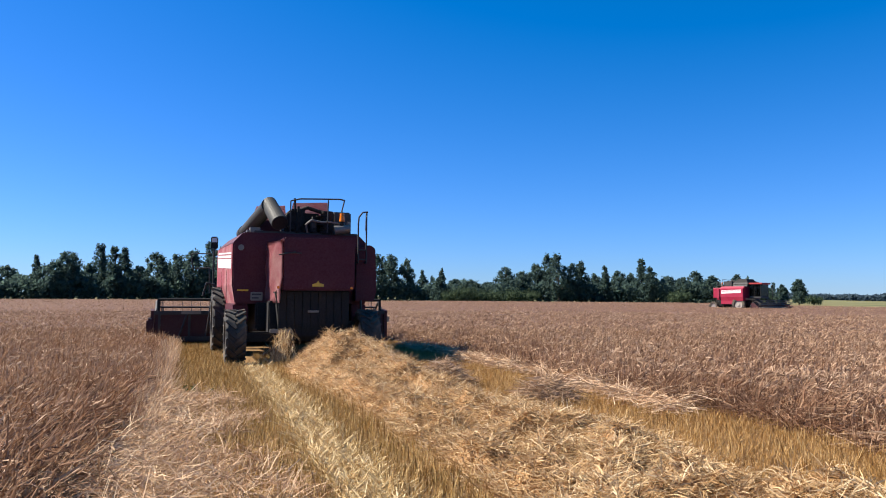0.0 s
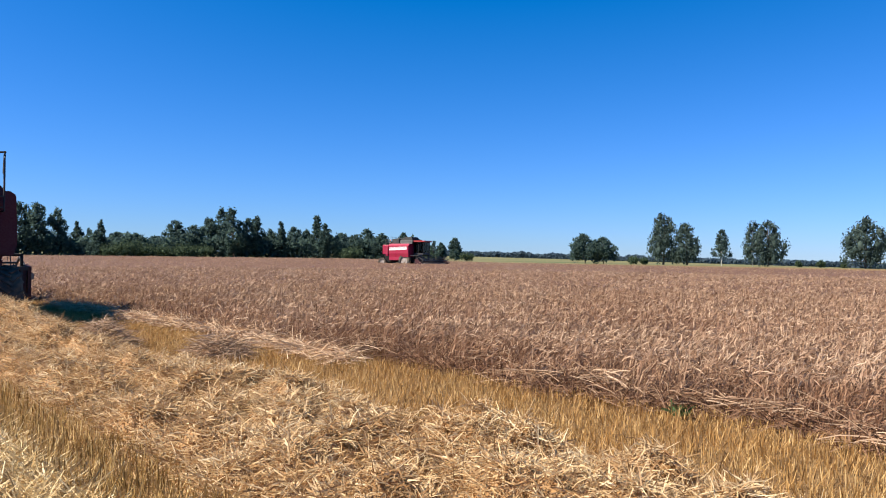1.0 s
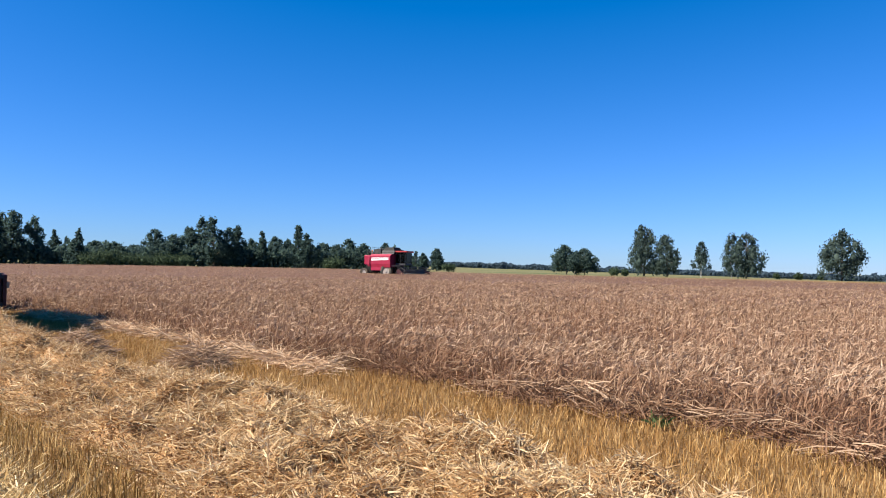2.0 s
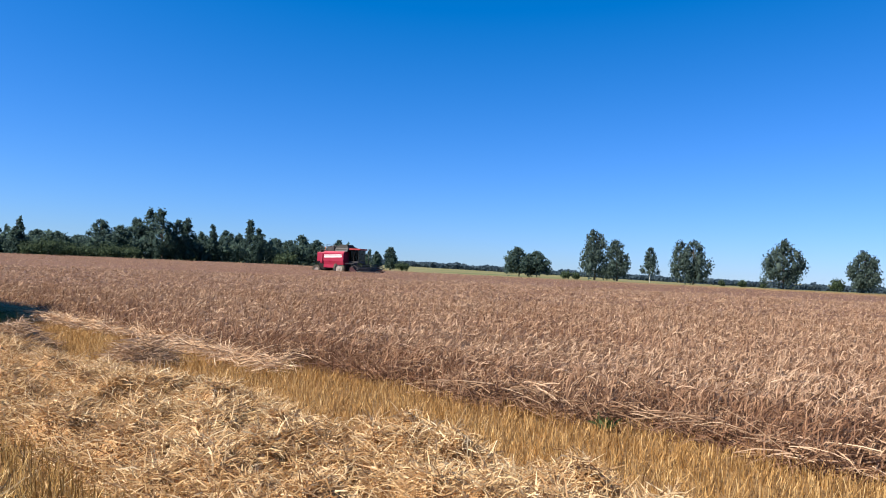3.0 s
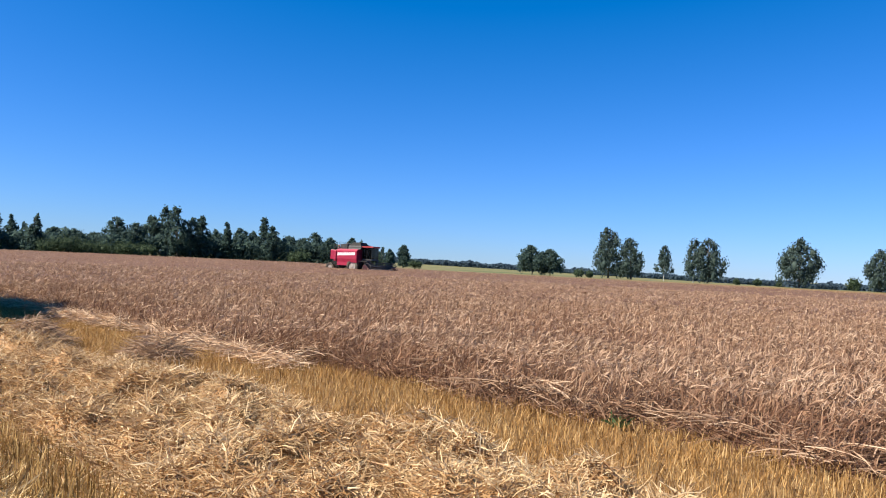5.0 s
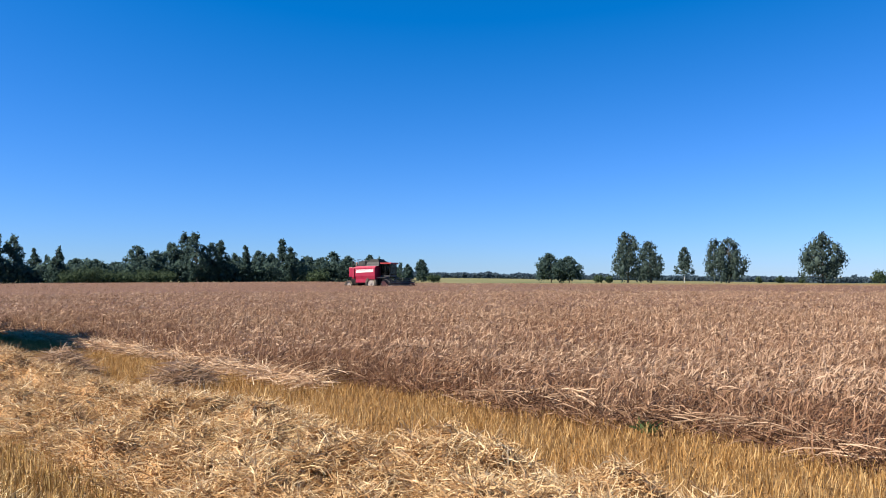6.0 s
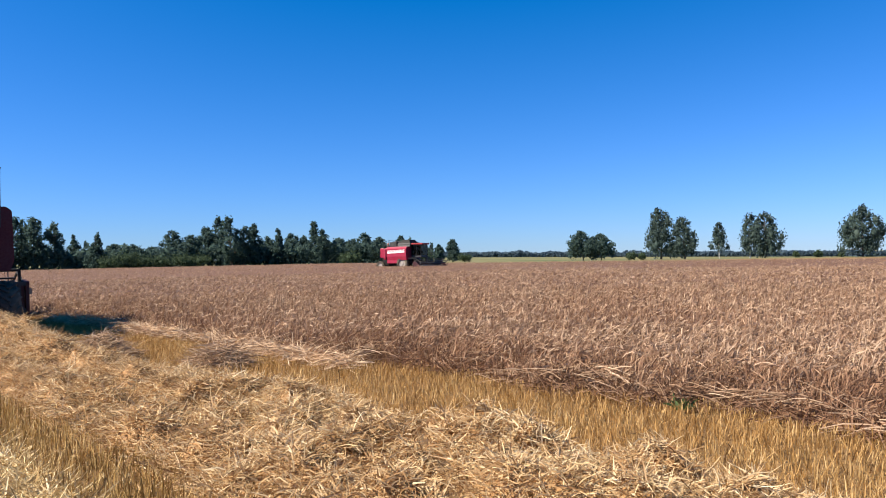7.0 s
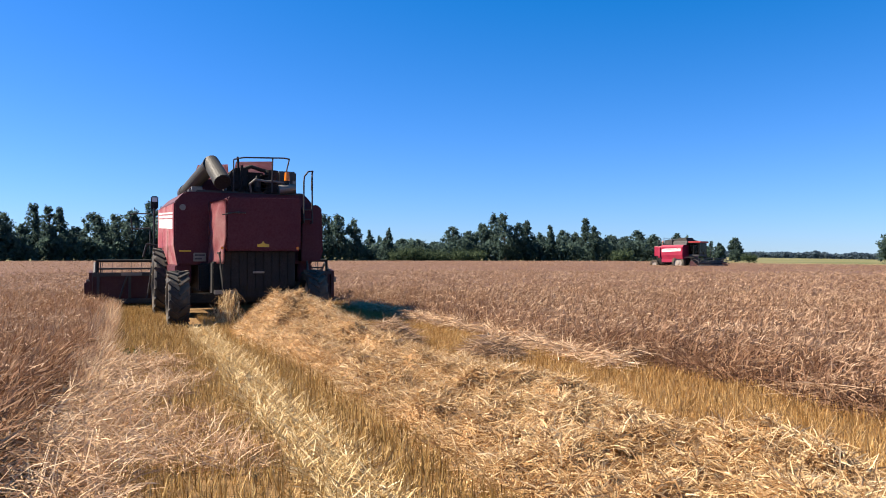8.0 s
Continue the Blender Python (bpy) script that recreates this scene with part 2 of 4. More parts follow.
def ribbons(base, length, width, heading, rise, droop, segs=2, profile=None):
    """Many bent stalks as arrays. base: (n, 3); heading: turn of the stalk about z; rise: its angle over the ground at the foot;
    droop: how far the angle falls towards the tip; profile: share of the width at each joint. Each stalk is a folded strip."""
    n = len(base)
    pts = [np.array(base, float)]
    ang = np.array(rise, float)
    for k in range(segs):
        step = np.stack([np.cos(heading) * np.cos(ang), np.sin(heading) * np.cos(ang), np.sin(ang)], 1) * (length / segs)[:, None]
        pts.append(pts[-1] + step)
        ang = ang - droop / segs
    spin = rng.uniform(0, math.pi, n)
    side = np.stack([-np.sin(heading) * np.cos(spin), np.cos(heading) * np.cos(spin), np.sin(spin)], 1)
    rows = []
    for k, p in enumerate(pts):
        w = width * (profile[k] if profile else 1.0 if k < segs else 0.45) / 2
        rows += [p - side * w[:, None], p + side * w[:, None]]
    verts = np.stack(rows, 1).reshape(-1, 3)
    per = 2 * (segs + 1)
    quad = np.array([[2 * k, 2 * k + 1, 2 * k + 3, 2 * k + 2] for k in range(segs)])
    faces = (np.arange(n)[:, None, None] * per + quad[None]).reshape(-1, 4)
    return verts, faces


def wave(x, y, s, seed=0.0):
    """Smooth rolling noise between -1 and 1 for arrays."""
    a = np.sin(x * 1.13 * s + 1.7 * np.sin(y * 0.71 * s + seed) + seed) + np.sin(y * 1.37 * s + 1.3 * np.sin(x * 0.83 * s - seed) + 2.1 * seed)
    b = np.sin((x + y) * 2.3 * s + seed * 3.1) * np.sin((x - y) * 1.9 * s - seed)
    return (a + b) / 3


# ---- ground ----
def ring_grid(rs, n, height, a0=0.0, a1=2 * math.pi):
    """A round sheet of rings, finer in the middle; height(x, y) gives z."""
    a = np.linspace(a0, a1, n + 1)
    r = np.array(rs)
    x, y = r[:, None] * np.sin(a)[None], r[:, None] * np.cos(a)[None]
    v = np.stack([x, y, height(x, y)], -1).reshape(-1, 3)
    i, j = np.meshgrid(np.arange(len(r) - 1), np.arange(n), indexing="ij")
    f = np.stack([i * (n + 1) + j, (i + 1) * (n + 1) + j, (i + 1) * (n + 1) + j + 1, i * (n + 1) + j + 1], -1).reshape(-1, 4)
    return v, f


def dip(x, y):
    """The land falls away gently past the meadow on the right."""
    r, a = np.hypot(x, y), np.degrees(np.arctan2(x, y))
    return 8.0 * np.clip((r - 175) / 800, 0, 1) * np.clip((a - 26) / 30, 0, 1) * np.clip((150 - a) / 40, 0, 1)


v, f = ring_grid([0.02, 2, 4, 7, 10, 14, 20, 30, 45, 70, 100, 140, 180, 240, 400, 600, 800, 975, 1600, 3500], 144, lambda x, y: -0.02 - dip(x, y))
v[:, :2] += (1.3, -2.7)
ground = new("ground", mesh_from("ground", v, f, GROUND))
tagged(ground, "dry brown soil field turning to pale green meadow far off", "ground", kind="structure")


# ---- standing crop ----
def left_edge(u):
    return -0.42 - 0.45 * np.clip((11 - u) / 6, 0, 1) + 0.14 * wave(u, u * 0, 1.7, 2) + 0.07 * wave(u, 0 * u, 5.1, 1)


def right_edge(u):
    return 7.22 - 0.12 * np.clip((u - 7) / 3, 0, 1) + 0.24 * wave(u, u * 0, 1.3, 5) + 0.17 * wave(u, 0 * u, 4.3, 3)


def crop_top(u, v):
    x, y = xy(u, v)
    return 0.47 + 0.07 * wave(x, y, 0.7, 4) + 0.05 * wave(x, y, 2.1, 9) + 0.03 * wave(x, y, 5.3, 6)


def reach(x, y):
    """How far the crop runs from the origin in each direction: to the wood ahead, to the meadow on the right."""
    a = np.degrees(np.arctan2(x, y))
    return np.interp(a, [-180, -40, 18, 27, 45, 70, 180], [190, 190, 188, 140, 116, 96, 96])


def canopy(name, side, label):
    """The body of the crop: a sheet with real, broken front edge, from the cut edge out to the field's end."""
    us = np.concatenate([np.arange(-14, 34, 0.22), np.geomspace(34, 200, 60)])
    out = np.concatenate([[0.0, 0.03, 0.10, 0.22], np.arange(0.4, 9, 0.25), np.geomspace(9, 230, 70)])
    U, O = np.meshgrid(us, out, indexing="ij")
    V = left_edge(U) - O if side < 0 else right_edge(U) + O
    x, y = xy(U, V)
    z = crop_top(U, V) - np.interp(np.hypot(x, y), [20, 70], [0.26, 0.10])
    z = np.where(O < 0.03, 0.0, z * np.clip(0.40 + O / (0.3 if side < 0 else 0.8), 0.3, 1))
    keep = np.hypot(x, y) < reach(x, y)
    n = len(out)
    i, j = np.meshgrid(np.arange(len(us) - 1), np.arange(n - 1), indexing="ij")
    ok = keep[:-1, :-1] & keep[1:, :-1] & keep[1:, 1:] & keep[:-1, 1:]
    f = np.stack([i * n + j, (i + 1) * n + j, (i + 1) * n + j + 1, i * n + j + 1], -1)[ok]
    if side < 0:
        f = f[:, ::-1]
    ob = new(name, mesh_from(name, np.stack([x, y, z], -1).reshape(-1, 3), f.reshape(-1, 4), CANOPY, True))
    return tagged(ob, label, "crop", kind="stuff")


def field_places(side, a0, a1, r0, r1, n):
    """Random places of the uncut crop in a sector: plan place, row place and metres in from the cut edge."""
    a = np.radians(rng.uniform(a0, a1, n))
    r = np.sqrt(rng.uniform(r0 * r0, r1 * r1, n))
    x, y = r * np.sin(a), r * np.cos(a)
    u, v = x * H[0] + y * H[1], x * RT[0] + y * RT[1]
    o = (left_edge(u) - v) if side < 0 else (v - right_edge(u))
    # the swathe that the machine has not cut yet lies ahead of the header
    ahead = (u > 25.3) & (v > -1.2) & (v < 7.2)
    k = ((o > -0.02) | ahead) & (r < reach(x, y) - 1)
    return x[k], y[k], u[k], v[k], np.where(ahead, 2.0, o)[k]


def cropping(name, side, bands, parent):
    """Leaning stalks over the body; bands: directions, nearest and farthest metres, stalks, width, length."""
    vs, fs, total = [], [], 0
    for a0, a1, r0, r1, n, w, ln in bands:
        x, y, u, v, o = field_places(side, a0, a1, r0, r1, n)
        m = len(x)
        near = r1 < 14
        z = np.maximum(0, crop_top(u, v) - 0.15 - np.abs(rng.normal(0, 0.14, m))) * np.clip(0.35 + o / 0.25, 0.15, 1)
        lean = -0.3 + rng.normal(0, 1.0, m) + 0.9 * wave(x, y, 0.8, 3)
        vv, ff = ribbons(np.stack([x, y, z], 1), ln * rng.uniform(0.6, 1.3, m), w * rng.uniform(0.6, 1.4, m), lean,
                         rng.uniform(0.6, 1.5, m) if r1 < 30 else rng.uniform(0.0, 1.0, m), rng.uniform(0.3, 1.6, m), 2 if near else 1)
        vs.append(vv)
        fs.append(ff + total)
        total += len(vv)
    ob = new(name, mesh_from(name, np.concatenate(vs), np.concatenate(fs), CROP))
    ob.parent = parent
    return tagged(ob, kind="stuff")


def hanging_ears(side, bands, parent):
    """Ripe ears that nod from the tops of the stalks, pale against the mass below."""
    vs, fs, total = [], [], 0
    for a0, a1, r0, r1, n, w, ln in bands:
        x, y, u, v, o = field_places(side, a0, a1, r0, r1, n)
        m = len(x)
        z = (crop_top(u, v) + 0.02 - np.abs(rng.normal(0, 0.10, m))) * np.clip(0.45 + o / 0.8 + 0.25 * wave(u, v, 3.3, 8), 0.3, 1)
        lean = -0.3 + rng.normal(0, 0.9, m) + 0.9 * wave(x, y, 0.8, 3)
        vv, ff = ribbons(np.stack([x, y, z], 1), ln * rng.uniform(0.6, 1.3, m), w * rng.uniform(0.7, 1.35, m), lean,
                         rng.normal(0.0, 0.85, m), rng.uniform(0.0, 0.8, m), 2 if r1 < 30 else 1, (0.35, 1.0, 0.4) if r1 < 30 else (0.8, 0.8))
        vs.append(vv)
        fs.append(ff + total)
        total += len(vv)
    ob = new("ears", mesh_from("ears", np.concatenate(vs), np.concatenate(fs), EARS))
    ob.parent = parent
    return tagged(ob, "pale nodding ripe ears", kind="stuff")


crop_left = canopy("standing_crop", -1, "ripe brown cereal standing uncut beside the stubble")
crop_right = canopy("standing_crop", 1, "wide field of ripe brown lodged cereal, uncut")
# the strip ahead of the header joins both
us = np.linspace(25.2, 185, 120)
vsx = np.linspace(-1.6, 8.0, 24)
U, V = np.meshgrid(us, vsx, indexing="ij")
x, y = xy(U, V)
z = np.where(U < 25.3, 0.0, crop_top(U, V) - 0.15)
i, j = np.meshgrid(np.arange(len(us) - 1), np.arange(len(vsx) - 1), indexing="ij")
n = len(vsx)
f = np.stack([i * n + j, i * n + j + 1, (i + 1) * n + j + 1, (i + 1) * n + j], -1).reshape(-1, 4)[:, ::-1]
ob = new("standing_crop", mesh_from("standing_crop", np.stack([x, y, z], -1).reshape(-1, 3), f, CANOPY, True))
tagged(ob, "strip of ripe cereal still to be cut ahead of the harvester", "crop", kind="stuff")
cropping("stalks", 1, [(-20, 72, 6.0, 13, 50000, 0.011, 0.26), (-20, 72, 13, 28, 72000, 0.016, 0.26), (-20, 72, 28, 60, 58000, 0.021, 0.22), (-20, 72, 60, 190, 55000, 0.036, 0.18), (72, 180, 5, 12, 9000, 0.010, 0.26)], crop_right)
hanging_ears(1, [(-20, 72, 6.0, 13, 44000, 0.013, 0.125), (-20, 72, 13, 28, 66000, 0.017, 0.125), (-20, 72, 28, 60, 62000, 0.022, 0.13), (-20, 72, 60, 190, 42000, 0.038, 0.16), (72, 180, 5, 12, 4000, 0.013, 0.125)], crop_right)
cropping("stalks", -1, [(-50, -8, 2.5, 13, 38000, 0.013, 0.34), (-50, -8, 13, 28, 34000, 0.015, 0.28), (-50, -8, 28, 60, 34000, 0.020, 0.22), (-50, -8, 60, 190, 32000, 0.038, 0.18), (-180, -50, 0.8, 9, 16000, 0.009, 0.36)], crop_left)
hanging_ears(-1, [(-50, -8, 2.5, 13, 34000, 0.017, 0.14), (-50, -8, 13, 28, 30000, 0.016, 0.125), (-50, -8, 28, 60, 24000, 0.022, 0.13), (-50, -8, 60, 190, 24000, 0.036, 0.16), (-180, -50, 0.8, 9, 7000, 0.013, 0.12)], crop_left)


# ---- stubble, tracks and straw ----
def strip_stalks(name, u0, u1, lo, hi, n, hgt, wid, lean, mat, label, flat=0.0, zmap=None):
    u = rng.uniform(u0, u1, n)
    v = rng.uniform(0, 1, n)
    v = lo(u) + v * (hi(u) - lo(u))
    v = np.where(rng.uniform(0, 1, n) < 0.4, np.round(v / 0.125) * 0.125 + rng.normal(0, 0.016, n), v)
    x, y = xy(u, v)
    z = np.zeros(n) - 0.01 if zmap is None else zmap(u, v) - 0.02
    hd = rng.uniform(0, 2 * math.pi, n)
    rise = np.clip(math.pi / 2 - np.abs(rng.normal(lean, 0.25, n)), 0.05, 1.57)
    vv, ff = ribbons(np.stack([x, y, z], 1), hgt * rng.uniform(0.55, 1.25, n), wid * rng.uniform(0.6, 1.3, n), hd, rise, rng.uniform(-0.2, 0.4, n) + flat, 1 if flat == 0 else 2)
    ob = new(name, mesh_from(name, vv, ff, mat))
    return tagged(ob, label, "stubble", kind="stuff")


strip_stalks("stubble", -6, 25, left_edge, lambda u: 1.25 + 0 * u, 52000, 0.14, 0.010, 0.3, STUBBLE_DULL, "short golden brown cut stubble in drilled rows")
strip_stalks("stubble", -6, 20, lambda u: 1.72 + 0 * u, lambda u: 2.45 + 0 * u, 22000, 0.14, 0.010, 0.25, STUBBLE_DULL, "short golden brown cut stubble beside the straw swath")
strip_stalks("stubble", -6, 25, lambda u: 4.5 + 0 * u, lambda u: right_edge(u) + 0.1, 78000, 0.13, 0.010, 0.38, STUBBLE, "short golden brown cut stubble below the crop edge")
strip_stalks("wheel_track", -6, 17, lambda u: 1.22 + 0.05 * wave(u, 0 * u, 2.0, 1), lambda u: 1.78 + 0.06 * wave(u, 0 * u, 1.7, 3), 24000, 0.20, 0.011, 1.08, TRACK, "pale stubble pressed flat by a wheel", 0.2)


def swath_top(u, v):
    """Height of the loose straw: a long low bank that ends in the fresh heap behind the harvester."""
    wide = np.interp(u, [-6, 7, 10, 14, 17], [5.1, 5.05, 4.75, 4.5, 4.4])
    t = np.clip((v - 2.2) / 0.55, 0, 1) * np.clip((wide - v) / 0.85, 0, 1)
    t = t * t * (3 - 2 * t)
    low = 0.18 + 0.11 * wave(u, v, 1.5, 2) + 0.16 * wave(u, v, 3.1, 5) + 0.11 * wave(u, v, 6.3, 7) + 0.13 * np.abs(wave(u, v, 4.6, 11)) + 0.05 * wave(u, v, 13.0, 3)
    heap = (0.62 + 0.20 * wave(u, v, 4.0, 2) + 0.12 * wave(u, v, 8.5, 9)) * np.exp(-np.abs((u - 14.7) / 1.5) ** 2.6 - np.abs((v - 3.1) / 1.0) ** 2.4) + (0.28 + 0.17 * wave(u, v, 5.0, 4)) * np.exp(-np.abs((u - 12.3) / 1.6) ** 2 - np.abs((v - 3.4) / 0.9) ** 2)
    low = low * np.interp(u, [9, 13], [1.0, 0.65])
    return t * np.maximum(low, 0.07) + heap * np.clip((v - 1.7) / 0.6, 0, 1)


us, vsx = np.arange(-6.5, 18.2, 0.07), np.arange(2.0, 5.6, 0.06)
U, V = np.meshgrid(us, vsx, indexing="ij")
x, y = xy(U, V)
n = len(vsx)
i, j = np.meshgrid(np.arange(len(us) - 1), np.arange(n - 1), indexing="ij")
f = np.stack([i * n + j, (i + 1) * n + j, (i + 1) * n + j + 1, i * n + j + 1], -1).reshape(-1, 4)
STRAW_BED = worn("straw_bed", (0.33, 0.18, 0.065), (0.20, 0.10, 0.034), 0.8, 0.7, 0, 30, 0.8)
swath = new("straw_swath", mesh_from("straw_swath", np.stack([x, y, swath_top(U, V) - 0.05], -1).reshape(-1, 3), f, STRAW_BED, True))
tagged(swath, "long bank of loose golden threshed straw on stubble", "straw", kind="stuff")


def straws(name, u0, u1, n, parent, bends=2):
    u, v = rng.uniform(u0, u1, n), 2.1 + 3.3 * rng.uniform(0, 1, n)
    top = swath_top(u, v)
    k = (top > 0.05) | (rng.uniform(0, 1, n) < 0.12)
    u, v, top = u[k], v[k], top[k]
    m = len(u)
    x, y = xy(u, v)
    hd = rng.uniform(0, 2 * math.pi, m)
    vv, ff = ribbons(np.stack([x, y, top - 0.06 + rng.uniform(0, 0.05, m)], 1), rng.uniform(0.07, 0.21, m), rng.uniform(0.005, 0.0115, m), hd,
                     rng.normal(0.28, 0.36, m), rng.normal(0.7, 0.9, m), bends)
    ob = new(name, mesh_from(name, vv, ff, STRAW))
    ob.parent = parent
    return tagged(ob, kind="stuff")


straws("loose_straw", 1, 9, 120000, swath)
straws("loose_straw", 9, 18, 68000, swath, 1)
straws("loose_straw", -6.3, 1, 30000, swath, 1)


def fallen(n, u0, u1):
    """Long stalks in bundles that lie along the foot of the cut edge."""
    mid = rng.uniform(u0, u1, n // 14)
    pick = rng.integers(0, len(mid), n)
    turn, lift, off = rng.normal(0.1, 0.6, len(mid)), rng.uniform(0.05, 0.30, len(mid)), rng.normal(0.18, 0.26, len(mid))
    u = mid[pick] + rng.normal(0, 0.22, n)
    v = right_edge(u) + off[pick] + rng.normal(0, 0.09, n)
    x, y = xy(u, v)
    hd = ROW + math.pi / 2 + turn[pick] + rng.normal(0, 0.32, n) + math.pi * (rng.uniform(0, 1, n) < 0.5)
    vv, ff = ribbons(np.stack([x, y, lift[pick] + rng.uniform(-0.04, 0.06, n)], 1), rng.uniform(0.25, 0.65, n), rng.uniform(0.006, 0.012, n), hd, rng.normal(0.1, 0.15, n), rng.normal(0.35, 0.2, n), 3)
    ob = new("fallen_stalks", mesh_from("fallen_stalks", vv, ff, FALLEN))
    return tagged(ob, "long pale stalks fallen over the crop's cut edge", "stalks", kind="stuff")


def edge_tangle(n):
    """Short broken stalks that fill the foot of the right cut edge."""
    u = rng.uniform(-4, 24, n)
    o = rng.normal(0.12, 0.16, n)
    x, y = xy(u, right_edge(u) + o)
    vv, ff = ribbons(np.stack([x, y, rng.uniform(0, 0.28, n) * np.clip(0.4 + o, 0.1, 1)], 1), rng.uniform(0.15, 0.4, n), rng.uniform(0.006, 0.013, n), rng.uniform(0, 6.28, n),
                     rng.normal(0.4, 0.45, n), rng.normal(0.6, 0.6, n), 2)
    tagged(new("edge_stalks", mesh_from("edge_stalks", vv, ff, CROP)), "ragged brown broken stalks along the cut crop edge", "stalks", kind="stuff")


edge_tangle(16000)
fallen(900, -4, 6)
fallen(700, 6, 24)


def lodged(n):
    """Tangled stalks that the header has ridden down beside the standing crop."""
    u, v = rng.uniform(-5, 11.8, n), rng.uniform(-1.0, 1.2, n)
    mask = wave(u, v, 1.1, 6) + 0.6 * wave(u, v, 2.9, 2) + 1.5 * (0.35 - v) + rng.normal(0, 0.12, n) > 0.0
    u, v = u[mask], v[mask]
    m = len(u)
    x, y = xy(u, v)
    tall = np.clip(0.30 - 0.2 * (v - left_edge(u)), 0.03, 0.3)
    vv, ff = ribbons(np.stack([x, y, rng.uniform(0, 1, m) * tall], 1), rng.uniform(0.12, 0.36, m), rng.uniform(0.005, 0.010, m), rng.uniform(0, 6.28, m), rng.normal(0.3, 0.35, m), rng.normal(0.5, 0.5, m), 2)
    ob = new("lodged_stalks", mesh_from("lodged_stalks", vv, ff, LODGED))
    return tagged(ob, "tangle of pale broken stalks ridden down beside the crop", "stalks", kind="stuff")


lodged(47000)


def cut_face(n):
    """Pale stalks laid bare along the left cut edge."""
    u = rng.uniform(8.5, 23.5, n)
    x, y = xy(u, left_edge(u) + rng.normal(0.04, 0.10, n))
    vv, ff = ribbons(np.stack([x, y, np.zeros(n)], 1), rng.uniform(0.2, 0.5, n), rng.uniform(0.007, 0.013, n), rng.uniform(0, 6.28, n), rng.uniform(1.0, 1.55, n), rng.uniform(0, 0.8, n), 2)
    tagged(new("cut_face_stalks", mesh_from("cut_face_stalks", vv, ff, LODGED)), "pale upright stalks laid bare at the cut crop edge", "stalks", kind="stuff")


cut_face(7000)


def pale_band(n):
    """Pale stalks laid flat along the far part of the right edge, with a small heap."""
    u = rng.uniform(8.5, 22, n)
    v = np.interp(u, [8, 10, 14, 18], [6.5, 6.65, 6.95, 6.85]) + 0.14 * wave(u, 0 * u, 1.1, 3) + rng.normal(0, 0.2, n)
    x, y = xy(u, v)
    vv, ff = ribbons(np.stack([x, y, rng.uniform(0.03, 0.2, n)], 1), rng.uniform(0.15, 0.45, n), rng.uniform(0.007, 0.014, n), rng.uniform(0, 6.28, n), rng.normal(0.1, 0.25, n), rng.normal(0.3, 0.3, n), 2)
    tagged(new("laid_stalks", mesh_from("laid_stalks", vv, ff, LODGED)), "band of pale flattened stalks along the crop edge", "stalks", kind="stuff")


pale_band(7500)


def small_heap(u0, v0, r, hgt, n):
    a, q = rng.uniform(0, 6.28, n), np.sqrt(rng.uniform(0, 1, n))
    u, v = u0 + r * 1.3 * q * np.cos(a), v0 + r * q * np.sin(a)
    x, y = xy(u, v)
    z = hgt * (1 - q ** 2) * rng.uniform(0.5, 1.05, n)
    vv, ff = ribbons(np.stack([x, y, z], 1), rng.uniform(0.12, 0.4, n), rng.uniform(0.006, 0.012, n), rng.uniform(0, 6.28, n), rng.normal(0.1, 0.3, n), rng.normal(0.6, 0.4, n), 2)
    tagged(new("straw_heap", mesh_from("straw_heap", vv, ff, FALLEN)), "small brown tuft of straw on the stubble", "straw", kind="stuff")


small_heap(10.4, 5.45, 0.42, 0.34, 2600)
small_heap(12.6, 4.5, 0.45, 0.48, 2400)


# ---- trees ----
def leaf_cloud(lobes, n, size, droop=0.0):
    """A crown: uneven inner masses with small leaf clumps all over them. lobes: rows of x, y, z, rx, rz."""
    lobes = np.array(lobes)
    wgt = lobes[:, 3] * (lobes[:, 3] + lobes[:, 4])
    pick = rng.choice(len(lobes), n, p=wgt / wgt.sum())
    d = rng.normal(0, 1, (n, 3))
    d /= np.linalg.norm(d, axis=1)[:, None]
    rad = rng.uniform(0.35, 1.25, n)
    L = lobes[pick]
    c = L[:, :3] + d * rad[:, None] * np.stack([L[:, 3], L[:, 3], L[:, 4]], 1)
    a = rng.normal(0, 1, (n, 3))
    a[:, 2] -= droop
    a /= np.linalg.norm(a, axis=1)[:, None]
    b = np.cross(a, rng.normal(0, 1, (n, 3)))
    b /= np.linalg.norm(b, axis=1)[:, None]
    s = size * rng.uniform(0.5, 1.35, n)[:, None]
    q = np.stack([c - a * s, c + b * s * 0.55 - a * s * 0.1, c + a * s, c - b * s * 0.5 + a * s * 0.15], 1).reshape(-1, 3)
    f = np.arange(4 * n).reshape(-1, 4)
    # inner masses
    na, nb = 6, 4
    th, ph = np.meshgrid(np.linspace(0, 2 * math.pi, na, endpoint=False), np.linspace(0.05, math.pi - 0.05, nb), indexing="ij")
    unit = np.stack([np.sin(ph) * np.cos(th), np.sin(ph) * np.sin(th), np.cos(ph)], -1).reshape(-1, 3)
    ii, jj = np.meshgrid(np.arange(na), np.arange(nb - 1), indexing="ij")
    cell = np.stack([ii * nb + jj, ii * nb + jj + 1, (ii + 1) % na * nb + jj + 1, (ii + 1) % na * nb + jj], -1).reshape(-1, 4)
    vs, fs = [q], [f]
    for k, (x, y, z, rx, rz) in enumerate(lobes):
        vs.append(np.array((x, y, z)) + unit * (rx, rx, rz) * rng.uniform(0.30, 0.62, (len(unit), 1)))
        fs.append(cell + 4 * n + k * len(unit))
    return np.concatenate(vs), np.concatenate(fs)


